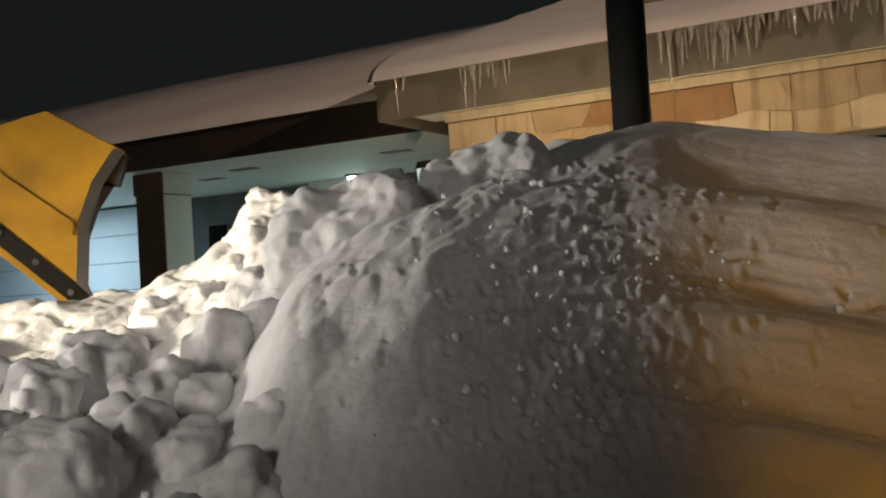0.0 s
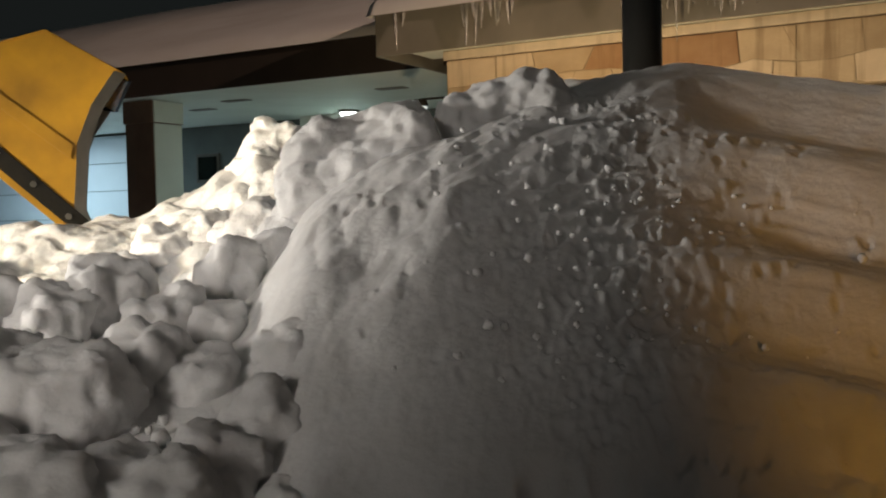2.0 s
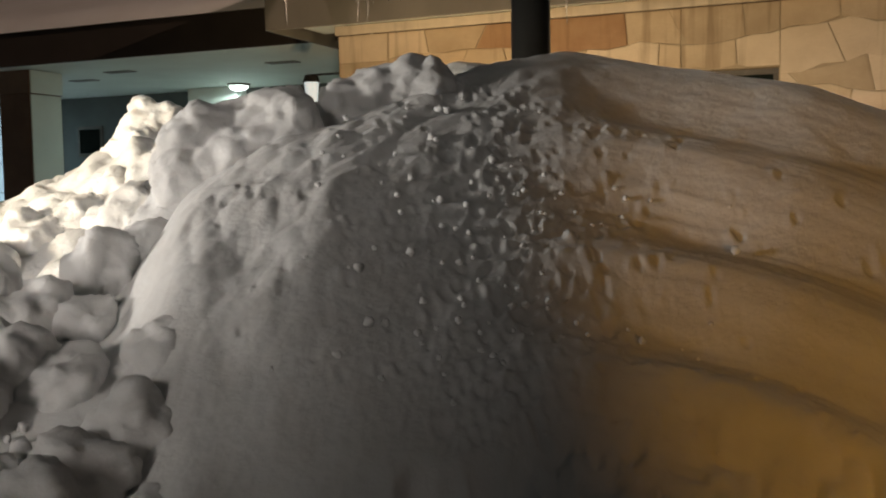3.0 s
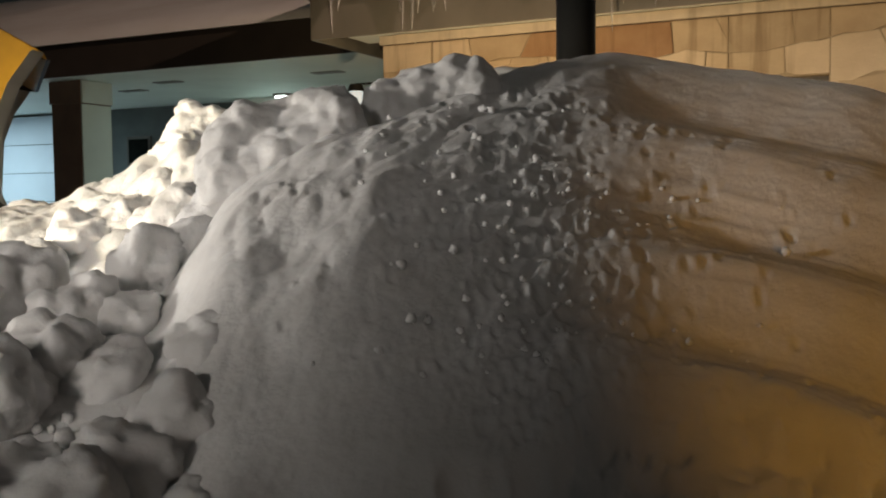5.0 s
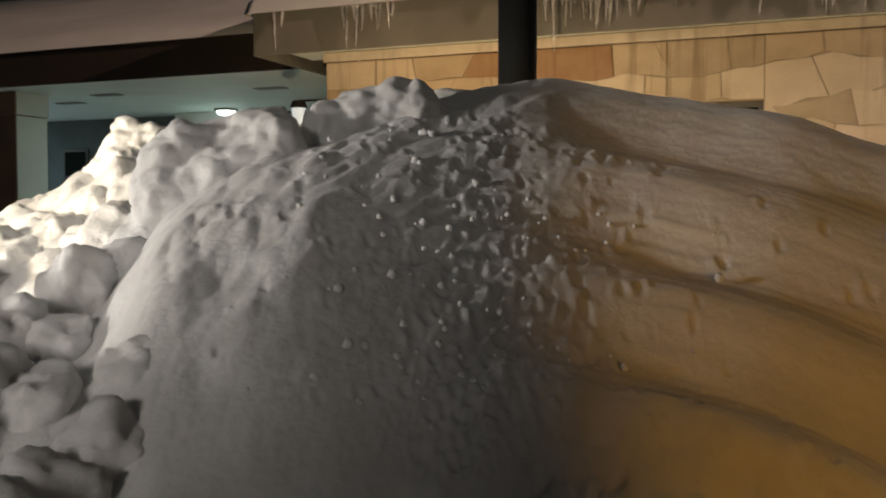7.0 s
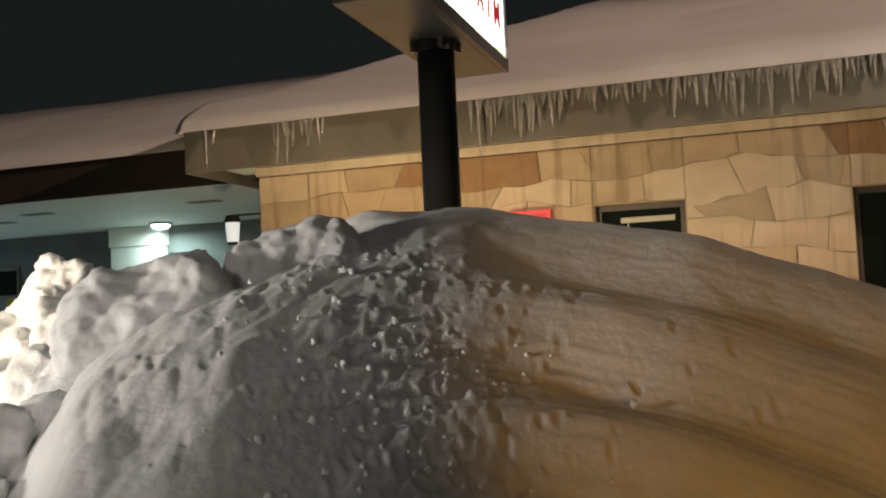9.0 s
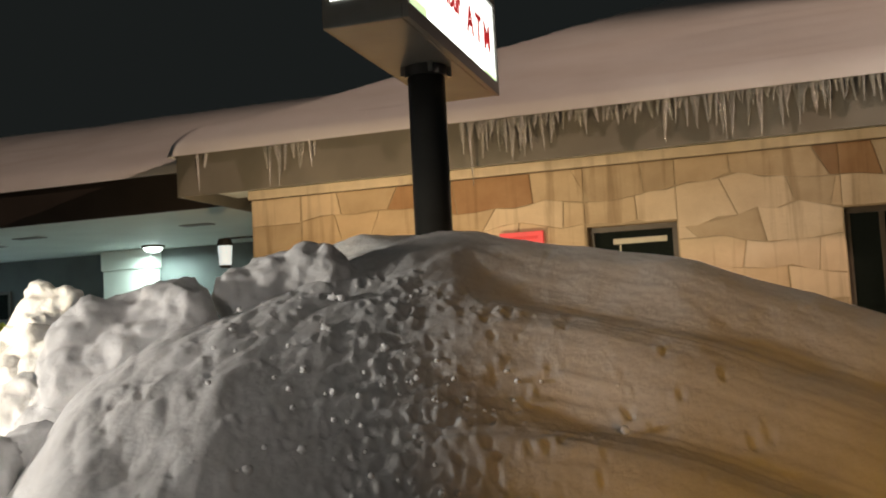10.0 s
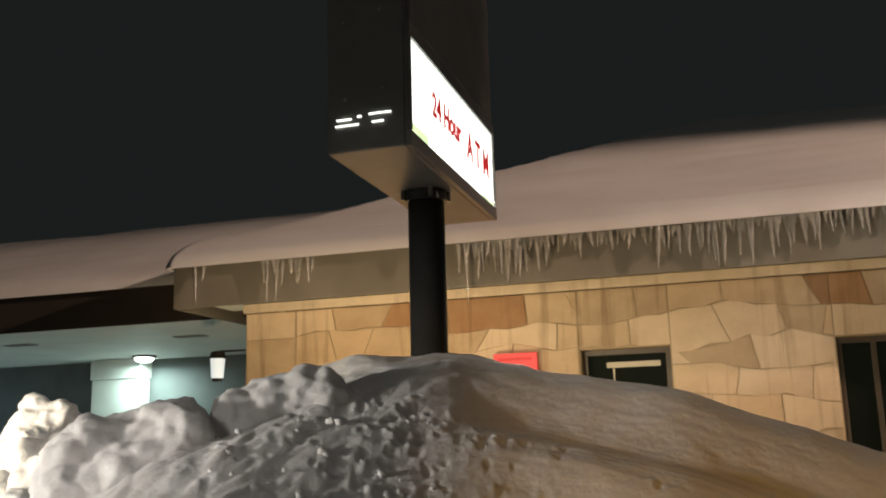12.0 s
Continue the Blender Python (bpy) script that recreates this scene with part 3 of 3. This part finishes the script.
def lettering(text, y, z, size, squeeze, parent):
    cu = bpy.data.curves.new("text", "FONT")
    cu.body, cu.size, cu.extrude, cu.offset = text, size, 0.002, 0.007
    ob = bpy.data.objects.new("text", cu)
    scene.collection.objects.link(ob)
    bpy.context.view_layer.update()
    me = bpy.data.meshes.new_from_object(ob.evaluated_get(bpy.context.evaluated_depsgraph_get()))
    bpy.data.objects.remove(ob)
    me.materials.clear()
    me.materials.append(RED)
    t = new("lettering", me)
    t.parent = parent
    t.matrix_world = Matrix(((0, 0, 1, SX1 - 0.001), (squeeze, 0, 0, y), (0, 1, 0, z), (0, 0, 0, 1)))
    t["label"] = "red lettering"


lettering("24 Hour", SY0 + 0.50, 3.99, 0.24, 0.86, lit)
lettering("A T M", SY0 + 1.38, 3.94, 0.30, 0.86, lit)
# thin glowing bars placed where bright streaks show on the cabinet's end
for dx, w, z in ((0.07, 0.10, 3.83), (0.21, 0.03, 3.842), (0.06, 0.16, 3.79), (0.29, 0.15, 3.85), (0.31, 0.08, 3.795)):
    part("glow_bar", box(SX0 + dx, SX0 + dx + w, SY0 - 0.012, SY0 - 0.001, z, z + 0.010, 0.003), FACE, body, "thin bright bar on the cabinet's end")
for dx, z in ((0.13, 3.97), (0.39, 4.02), (0.12, 4.5), (0.37, 4.56)):
    part("screw", tube((SX0 + dx, SY0 - 0.012, z), (SX0 + dx, SY0 - 0.001, z), 0.012, seg=8), BRIGHT, body)

# ---- icicles ----


def icicle_mesh(seed):
    rnd = random.Random(seed)
    bm = bmesh.new()
    rings, seg = 9, 8
    prev = None
    lean = rnd.uniform(-0.03, 0.03)
    for k in range(rings):
        t = k / (rings - 1)
        rad = (0.020 * (1 - t) ** 0.7 + 0.003) * (1 + 0.25 * math.sin(t * 17 + seed))
        ring = [bm.verts.new((rad * math.cos(2 * math.pi * j / seg) + lean * t, rad * math.sin(2 * math.pi * j / seg), -t)) for j in range(seg)]
        if prev:
            for j in range(seg):
                bm.faces.new((prev[j], prev[(j + 1) % seg], ring[(j + 1) % seg], ring[j]))
        prev = ring
    bm.faces.new(prev)
    me = bpy.data.meshes.new("icicle")
    bmesh.ops.recalc_face_normals(bm, faces=bm.faces)
    bm.to_mesh(me)
    bm.free()
    me.materials.append(ICE)
    me.shade_smooth()
    return me


ICICLES = [icicle_mesh(k) for k in range(6)]
rnd = random.Random(4)
spots = [(-6.75, 0.50), (-6.62, 0.2), (-2.99, 0.78), (-1.97, 0.36), (-0.66, 0.5), (-0.02, 0.55)]
x = -5.75
while x < -4.95:
    spots.append((x, rnd.choice((0.2, 0.3, 0.34, 0.55))))
    x += rnd.uniform(0.05, 0.12)
x = -3.9
while x < 7.5:
    dense = 0.5 + 0.5 * math.sin(x * 1.9 + 0.6)
    if x > -3.0 or rnd.random() < 0.15:
        spots.append((x, rnd.uniform(0.10, 0.26 + 0.32 * dense)))
    x += rnd.uniform(0.03, 0.115 - 0.06 * dense)
for k, (x, length) in enumerate(spots):
    ob = new("icicle", ICICLES[k % 6])
    ob.matrix_world = Matrix.Translation((x, EAVE - 0.07 + rnd.uniform(-0.015, 0.015), 4.20)) @ Matrix.Diagonal((rnd.uniform(0.8, 1.6), rnd.uniform(0.8, 1.6), length, 1))
    tagged(ob, "clear icicle hanging from the snowy roof edge", "icicle", "icicles along the eave")

# ---- broken snow blocks on and beside the bank ----
GREY = "grey broken clod of packed snow among others"
snow_lump((-38.6, 3.02, 1.03), (0.15, 0.17, 0.22), 1, "tall rounded clod of packed snow leaning on the bank", lean=-0.25)
snow_lump((-42.1, 3.62, 1.31), (0.12, 0.15, 0.17), 2, GREY)
snow_lump((-40.2, 3.72, 1.31), (0.13, 0.15, 0.17), 32, GREY)
snow_lump((-49.0, 3.60, 1.26), (0.17, 0.17, 0.16), 3, GREY)
snow_lump((-51.8, 3.45, 1.20), (0.15, 0.17, 0.12), 4, GREY)
snow_lump((-45.9, 3.40, 1.18), (0.15, 0.16, 0.12), 5, GREY)
snow_lump((-43.2, 3.36, 1.14), (0.13, 0.15, 0.14), 6, GREY)
snow_lump((-47.0, 3.10, 1.08), (0.19, 0.18, 0.17), 7, "large grey clod of packed snow with a hollow under it")
snow_lump((-43.9, 3.02, 1.02), (0.15, 0.17, 0.15), 8, GREY)
snow_lump((-51.0, 2.92, 1.02), (0.25, 0.22, 0.20), 9, "broad grey clod of packed snow")
snow_lump((-55.0, 3.10, 1.06), (0.24, 0.22, 0.20), 10, GREY)
snow_lump((-41.0, 2.78, 0.90), (0.17, 0.17, 0.17), 11, GREY, lean=0.2)
snow_lump((-43.8, 2.62, 0.84), (0.17, 0.18, 0.17), 12, GREY)
snow_lump((-48.5, 2.48, 0.80), (0.25, 0.22, 0.18), 13, GREY)
snow_lump((-53.5, 2.50, 0.84), (0.25, 0.22, 0.20), 14, GREY)
snow_lump((-40.3, 2.54, 0.77), (0.08, 0.10, 0.13), 15, "pointed pale splinter of packed snow", lean=0.35)
snow_lump((-44.5, 2.28, 0.66), (0.22, 0.20, 0.17), 16, GREY)
snow_lump((-57.5, 2.75, 0.85), (0.27, 0.22, 0.20), 17, GREY)
snow_lump((-55.5, 3.55, 1.18), (0.19, 0.19, 0.16), 18, GREY)

# the slabs on the crest, with a crack between them
SHELF = "large lumpy slab of snow lying on the crest of the bank"
right_slab = [(*polar(az, 4.13, top - 0.12), 0.125, 0.15, 0.12) for az, top in ((-28.3, 2.04), (-27.0, 2.08), (-25.7, 2.10), (-24.6, 2.12), (-23.6, 2.12))]
right_slab += [(*polar(az, 4.12, z), 0.13, 0.16, 0.12) for az, z in ((-27.7, 1.85), (-26.2, 1.89), (-24.7, 1.92), (-23.6, 1.95))]
snow_mass("snow_slab", right_slab, SHELF, swell=0.06)
left_slab = [(*polar(az, 4.0, top - 0.13), 0.12, 0.14, 0.13) for az, top in ((-31.9, 1.99), (-33.1, 1.99), (-34.7, 1.94), (-36.2, 1.92), (-37.4, 1.88))]
left_slab += [(*polar(az, 3.93, z), 0.14, 0.15, 0.13) for az, z in ((-31.6, 1.80), (-33.0, 1.74), (-34.6, 1.70), (-36.2, 1.65), (-37.6, 1.62))]
left_slab += [(*polar(az, 4.0, z), 0.16, 0.16, 0.15) for az, z in ((-34.0, 1.55), (-36.6, 1.45), (-38.4, 1.42))]
snow_mass("snow_slab", left_slab, SHELF, swell=0.08)
LIT = "cream-white fresh snow clod, brightly lit"
horn = [(*polar(-39.5, 5.86, 1.74), 0.26, 0.24, 0.24), (*polar(-39.3, 5.86, 1.92), 0.17, 0.16, 0.16), (*polar(-39.7, 5.86, 2.03), 0.09, 0.10, 0.09), (*polar(-38.4, 5.86, 1.95), 0.13, 0.14, 0.12)]
snow_mass("snow_chunk", horn, "upright horn of fresh snow, brightly lit", CLEAN)
for k, (az, dist, z, w) in enumerate(((-38.2, 5.5, 1.62, 0.26), (-41.2, 5.5, 1.52, 0.22), (-43.0, 5.3, 1.40, 0.22), (-40.2, 5.0, 1.40, 0.24), (-45.5, 5.2, 1.30, 0.22), (-48.0, 5.0, 1.22, 0.20))):
    snow_lump((az, dist, z), (w, w, w * 0.9), 40 + k, LIT, CLEAN)

# small clods between the blocks and along the foot of the slabs
rnd = random.Random(31)
clods = []
for k in range(12):
    bm = bmesh.new()
    bmesh.ops.create_icosphere(bm, subdivisions=2, radius=1)
    for v in bm.verts:
        v.co *= 0.65 + 0.9 * abs(noise.noise(v.co * 1.7 + Vector((k * 3.1, k, 0)))) + 0.25 * noise.noise(v.co * 4 + Vector((k, 0, k)))
    clods.append(([tuple(v.co) for v in bm.verts], [tuple(v.index for v in f.verts) for f in bm.faces]))
    bm.free()
cv, cf = [], []
for k in range(560):
    if k < 420:
        a, dist = math.radians(rnd.uniform(-68, -43)), rnd.uniform(2.4, 4.6)
    else:
        a, dist = math.radians(min(4, rnd.gauss(-19, 6))), rnd.uniform(2.75, 3.95)
    size = rnd.choice((0.008, 0.011, 0.015, 0.02, 0.03) if k < 420 else (0.006, 0.009, 0.012, 0.016)) * rnd.uniform(0.7, 1.2)
    x, y = dist * math.sin(a), dist * math.cos(a)
    z = float(bank_height(np.array([x]), np.array([y]))[0][0]) + (0.012 if k < 420 else -0.35 * size)
    turn = Euler((rnd.uniform(0, 6), rnd.uniform(0, 6), rnd.uniform(0, 6))).to_matrix()
    vs, fs = clods[k % 12]
    base = len(cv)
    cv += [tuple(turn @ Vector(p) * size + Vector((x, y, z))) for p in vs]
    cf += [tuple(i + base for i in f) for f in fs]
me = bpy.data.meshes.new("snow_clods")
me.from_pydata(cv, [], cf)
me.materials.append(SNOW)
me.shade_smooth()
tagged(new("snow_clods", me), "loose clods of snow scattered on the bank", "snow", kind="stuff")

# ---- wheel loader, its bucket behind the pile ----


def wheel(x, y, z, parent):
    tyre = part("wheel", bmesh.new(), RUBBER, parent)
    bm = bmesh.new()
    prof = [(0.34, -0.20), (0.56, -0.23), (0.66, -0.18), (0.68, 0.0), (0.66, 0.18), (0.56, 0.23), (0.34, 0.20)]
    seg = 40
    rings = [[bm.verts.new((x + p[0] * math.cos(2 * math.pi * k / seg), y + p[1], z + p[0] * math.sin(2 * math.pi * k / seg))) for p in prof] for k in range(seg)]
    for k in range(seg):
        a, b = rings[k], rings[(k + 1) % seg]
        for j in range(len(prof) - 1):
            bm.faces.new((a[j], a[j + 1], b[j + 1], b[j]))
    part("tyre", bm, RUBBER, tyre, "deep-treaded black tyre", True)
    bm = bmesh.new()
    for k in range(20):
        box(-0.05, 0.05, -0.22, 0.22, 0.655, 0.71, 0.01, bm, pose(x, y, z) @ Matrix.Rotation(k * math.pi / 10, 4, "Y"))
    part("tread", bm, RUBBER, tyre)
    part("rim", tube((x, y - 0.17, z), (x, y + 0.17, z), 0.345, seg=28), YELLOW, tyre, "yellow wheel rim")
    part("hub", tube((x, y - 0.21, z), (x, y + 0.21, z), 0.13, seg=20), GRIME, tyre)
    return tyre


loader = thing("wheel_loader", "yellow wheel loader with its bucket raised behind the snow", "wheel loader")
LY = 3.05
for y in (LY - 0.85, LY + 0.85):
    wheel(-7.7, y, 0.68, loader)
    wheel(-10.4, y, 0.68, loader)
part("chassis", box(-11.3, -7.2, LY - 0.5, LY + 0.5, 0.6, 1.05, 0.05), GRIME, loader)
part("engine_cover", box(-11.6, -9.6, LY - 0.62, LY + 0.62, 1.05, 1.85, 0.12), YELLOW, loader)
cab = part("cab", box(-9.55, -8.25, LY - 0.65, LY + 0.65, 1.05, 1.55, 0.05), YELLOW, loader)
for x in (-9.5, -8.3):
    for y in (LY - 0.6, LY + 0.6):
        part("post", box(x - 0.04, x + 0.04, y - 0.04, y + 0.04, 1.55, 2.75, 0.01), GRIME, cab)
part("cab_roof", box(-9.7, -8.1, LY - 0.7, LY + 0.7, 2.75, 2.87, 0.04), YELLOW, cab)
for y0, y1 in ((LY - 0.66, LY - 0.64), (LY + 0.64, LY + 0.66)):
    part("pane", box(-9.46, -8.34, y0, y1, 1.56, 2.74), PANE, cab)
part("windscreen", box(-8.28, -8.26, LY - 0.55, LY + 0.55, 1.56, 2.74), PANE, cab)
for y in (LY - 0.5, LY + 0.5):
    part("work_lamp", box(-8.12, -8.0, y - 0.09, y + 0.09, 2.80, 2.94, 0.02), LAMPGLOW, cab, "bright work lamp")
for y in (LY - 0.75, LY + 0.75):
    part("fender_lamp", box(-7.02, -6.92, y - 0.10, y + 0.10, 1.70, 1.88, 0.02), LAMPGLOW, loader, "bright front work lamp")
    part("fender", box(-8.3, -7.03, y - 0.3, y + 0.3, 1.42, 1.50, 0.02), YELLOW, loader)
    part("lamp_bracket", box(-7.10, -7.025, y - 0.05, y + 0.05, 1.50, 1.80, 0.01), GRIME, loader)
BOOM = [(-8.1, 1.75), (-7.6, 2.15), (-6.7, 2.20), (-5.95, 1.95), (-5.55, 1.55), (-5.5, 1.25), (-5.7, 1.18), (-5.95, 1.45), (-6.5, 1.70), (-7.3, 1.65), (-8.0, 1.45)]
for y in (LY - 0.42, LY + 0.42):
    arm = part("boom_arm", plate(BOOM, 0.09, bevel=0.012), YELLOW, loader, "yellow cranked boom plate")
    arm.location = (0, y, 0)
    part("pin", tube((-5.62, -0.08, 1.34), (-5.62, 0.08, 1.34), 0.07, seg=18), BRIGHT, arm)
    part("pin", tube((-6.6, -0.08, 1.95), (-6.6, 0.08, 1.95), 0.08, seg=18), GRIME, arm)
    part("pin", tube((-7.85, -0.08, 1.65), (-7.85, 0.08, 1.65), 0.08, seg=18), GRIME, arm)
part("cross_tube", tube((-6.6, LY - 0.4, 1.80), (-6.6, LY + 0.4, 1.80), 0.10, seg=20), YELLOW, loader)
link = part("tilt_lever", plate([(-6.75, 2.45), (-6.5, 2.5), (-6.35, 1.6), (-6.6, 1.55)], 0.08, bevel=0.01), YELLOW, loader)
link.location = (0, LY, 0)
part("tilt_cylinder", tube((-7.9, LY, 1.75), (-6.75, LY, 2.4), 0.07, seg=16), YELLOW, loader)
part("tilt_rod", tube((-6.35, LY, 1.62), (-5.55, LY, 1.70), 0.045, seg=14), BRIGHT, loader, "bright steel rod")
bucket = part("bucket", bmesh.new(), YELLOW, loader)
wall_line = [(-4.72, 2.06), (-5.25, 1.98), (-5.50, 1.60), (-5.38, 1.20), (-5.18, 1.10), (-4.05, 1.00)]
inner = [(x + 0.035, z + (0.035 if z < 1.5 else -0.02)) for x, z in wall_line]
part("shell", plate(wall_line + inner[::-1], 1.94, bevel=0.004), YELLOW, bucket, "worn yellow bucket shell").location = (0, LY, 0)
lining = [(x + 0.016, z + 0.012) for x, z in inner]
part("lining", plate(inner[:-1] + lining[:-1][::-1], 1.90), GRIME, bucket, "dark worn bucket lining").location = (0, LY, 0)
mouth = [(-4.40, 1.22), (-4.62, 1.55), (-4.70, 1.80)]
for y in (LY - 0.985, LY + 0.985):
    part("side_plate", plate(wall_line + mouth, 0.03, bevel=0.006), YELLOW, bucket, "yellow bucket side plate").location = (0, y, 0)
    rim = [wall_line[-1]] + mouth + [wall_line[0]]
    part("side_cutter", plate(rim + [(x - 0.07, z - 0.03) for x, z in rim][::-1], 0.045, bevel=0.006), BRIGHT, bucket, "bright worn side edge").location = (0, y, 0)
    part("hinge_plate", plate([(-5.50, 1.62), (-5.36, 1.22), (-5.62, 1.22), (-5.72, 1.36), (-5.66, 1.55)], 0.06, bevel=0.008), YELLOW, bucket).location = (0, LY + (y - LY) * 0.5, 0)
for y in (LY - 1.005, LY + 1.005):
    part("rib", plate([(-5.40, 1.50), (-5.36, 1.42), (-4.66, 1.42), (-4.70, 1.50)], 0.02, bevel=0.004), YELLOW, bucket).location = (0, y, 0)
    part("wear_plate", plate([(-5.16, 1.14), (-4.20, 1.05), (-4.34, 1.17), (-5.10, 1.24)], 0.02, bevel=0.004), GRIME, bucket, "dark worn plate").location = (0, y, 0)
    for x, z in ((-5.02, 1.19), (-4.74, 1.16), (-4.46, 1.12)):
        part("bolt", tube((x, y - 0.02, z), (x, y + 0.02, z), 0.022, seg=6), BRIGHT, bucket)
part("cutting_edge", box(-4.25, -3.98, LY - 1.0, LY + 1.0, 0.975, 1.005, 0.005), BRIGHT, bucket, "bright worn cutting edge")

lift = Matrix.Translation((-8.0, 0, 1.6)) @ Matrix.Rotation(radians(-21), 4, "Y") @ Matrix.Translation((8.0, 0, -1.6))
for ob in list(loader.children):
    kind_of = ob.name.split(".")[0]
    if kind_of in ("boom_arm", "cross_tube", "tilt_lever", "tilt_cylinder", "tilt_rod"):
        ob.matrix_basis = lift @ ob.matrix_basis
    if kind_of == "bucket":
        ob.matrix_basis = Matrix.Translation((0.02, 0, 0.87)) @ Matrix.Translation((-5.5, 0, 1.35)) @ Matrix.Rotation(radians(38), 4, "Y") @ Matrix.Translation((5.5, 0, -1.35))
loader.matrix_world = pose(-0.36, 6.50, 0.15, 0, 0, 50)

# ---- unseen posts and housings added for the fill lamps ----


def added_lamp_post(place, glow, label, arm):
    x, y, z = place
    p = thing("added_lamp_post", label, "street lamp")
    part("mast", tube((x + arm, y, 0), (x + arm, y, z + 0.35), 0.09, 0.06, 20), GRIME, p)
    part("bracket", tube((x + arm, y, z + 0.30), (x, y, z + 0.22), 0.03, seg=12), GRIME, p)
    head = part("lamp_head", box(x - 0.35, x + 0.35, y - 0.35, y + 0.35, z + 0.12, z + 0.24, 0.04), GRIME, p)
    part("lens", tube((x, y, z + 0.118), (x, y, z + 0.09), 0.22, seg=24), glow, head)


added_lamp_post((RIGHT_FILL[0], RIGHT_FILL[1], RIGHT_FILL[2] + 0.25), LENSGLOW, "unseen lamp post added at the right fill light", 1.5)
added_lamp_post(ROOF_SPOT, LENSGLOW, "unseen lamp post added at the roof spot", 1.5)
for fx in (-4.6, 0.2):
    flood = thing("floodlight", "unseen floodlight added to brighten the stone wall", "floodlight", "facade floodlights")
    part("housing", box(fx - 0.25, fx + 0.25, 8.30, 8.56, 0.40, 0.70, 0.03), GRIME, flood)
    part("foot", box(fx - 0.1, fx + 0.1, 8.33, 8.53, -0.05, 0.41, 0.01), GRIME, flood)

# ---- stones of the wall ----


def clipped(poly, axis, limit, keep_low):
    out = []
    for a, b in zip(poly, poly[1:] + poly[:1]):
        ina, inb = (a[axis] <= limit) == keep_low, (b[axis] <= limit) == keep_low
        if ina:
            out.append(a)
        if ina != inb:
            t = (limit - a[axis]) / (b[axis] - a[axis])
            out.append((a[0] + t * (b[0] - a[0]), a[1] + t * (b[1] - a[1])))
    return out


def stone_pieces(poly):
    """What is left of an outline round the openings."""
    todo = [poly]
    for x0, x1, z0, z1 in WINDOWS:
        x0, x1, z0, z1 = x0 - 0.012, x1 + 0.012, z0 - 0.07, z1 + 0.012
        keep = []
        for q in todo:
            keep.append(clipped(q, 0, x0, True))
            keep.append(clipped(q, 0, x1, False))
            mid = clipped(clipped(q, 0, x0, False), 0, x1, True) if q else []
            if len(mid) > 2:
                keep.append(clipped(mid, 1, z1, False))
                keep.append(clipped(mid, 1, z0, True))
        todo = [q for q in keep if len(q) > 2]
    return todo


RUSTY = ((-4.15, 3.42), (-4.6, 2.95), (-3.15, 3.5), (1.0, 3.35))


def area(q):
    return abs(sum(a[0] * b[1] - b[0] * a[1] for a, b in zip(q, q[1:] + q[:1]))) / 2


def lay_stone(q, rnd):
    cx, cz = sum(p[0] for p in q) / len(q), sum(p[1] for p in q) / len(q)
    size = math.sqrt(area(q))
    gap = 0.0045
    bm = bmesh.new()
    depth = rnd.uniform(0.008, 0.02)
    rings = []
    for shrink, y in ((gap, 0.0), (gap, -depth * 0.75), (gap + 0.01, -depth)):
        rings.append([bm.verts.new((p[0] - cx - (p[0] - cx) / size * shrink * 2, y, p[1] - cz - (p[1] - cz) / size * shrink * 2)) for p in q])
    for a, b in zip(rings, rings[1:]):
        for j in range(len(q)):
            bm.faces.new((a[j], a[(j + 1) % len(q)], b[(j + 1) % len(q)], b[j]))
    bm.faces.new(rings[-1])
    pick = rnd.random()
    rusty = any(abs(cx - a) < 0.42 and abs(cz - b) < 0.16 for a, b in RUSTY)
    ob = part("stone", bm, STONES[2 if rusty else 0 if pick < 0.5 else 1], wall_south)
    ob.location = (cx, W - 0.002, cz)


rnd = random.Random(12)
levels = [0.0, 0.5, 1.0, 1.42, 1.86, 2.26, 2.62, 2.92, 3.28, 3.655]
grid = []
for k, z in enumerate(levels):
    row, x = [-5.72], -5.72
    while x < 13.2:
        x += rnd.uniform(0.45, 1.15)
        row.append(x)
    row.append(14.0)
    grid.append(row)


def wavy(x, z, k):
    if k in (0, len(levels) - 1):
        return z
    return z + 0.20 * noise.noise(Vector((x * 0.9, k * 7.7, 0))) + 0.09 * noise.noise(Vector((x * 3.1, k * 3.3, 4)))


for k in range(len(levels) - 1):
    row = grid[k]
    for a, b in zip(row, row[1:]):
        lean = [0 if v in (-5.72, 14.0) else 0.2 * noise.noise(Vector((v * 5, k * 2.2, 9))) for v in (a, b)]
        steps = max(2, int((b - a) / 0.22))
        low = [(a - lean[0] + (b - lean[1] - a + lean[0]) * j / steps) for j in range(steps + 1)]
        high = [(a + lean[0] + (b + lean[1] - a - lean[0]) * j / steps) for j in range(steps + 1)]
        poly = [(v, wavy(v, levels[k], k)) for v in low] + [(v, wavy(v, levels[k + 1], k + 1)) for v in reversed(high)]
        for q in stone_pieces(poly):
            if area(q) > 0.012:
                lay_stone(q, rnd)
for z0, z1 in zip(levels[::2], levels[2::2] + [3.655]):
    if z1 > z0:
        lay_stone([(-6.5, z0), (-5.74, z0), (-5.74, z1), (-6.5, z1)], rnd)
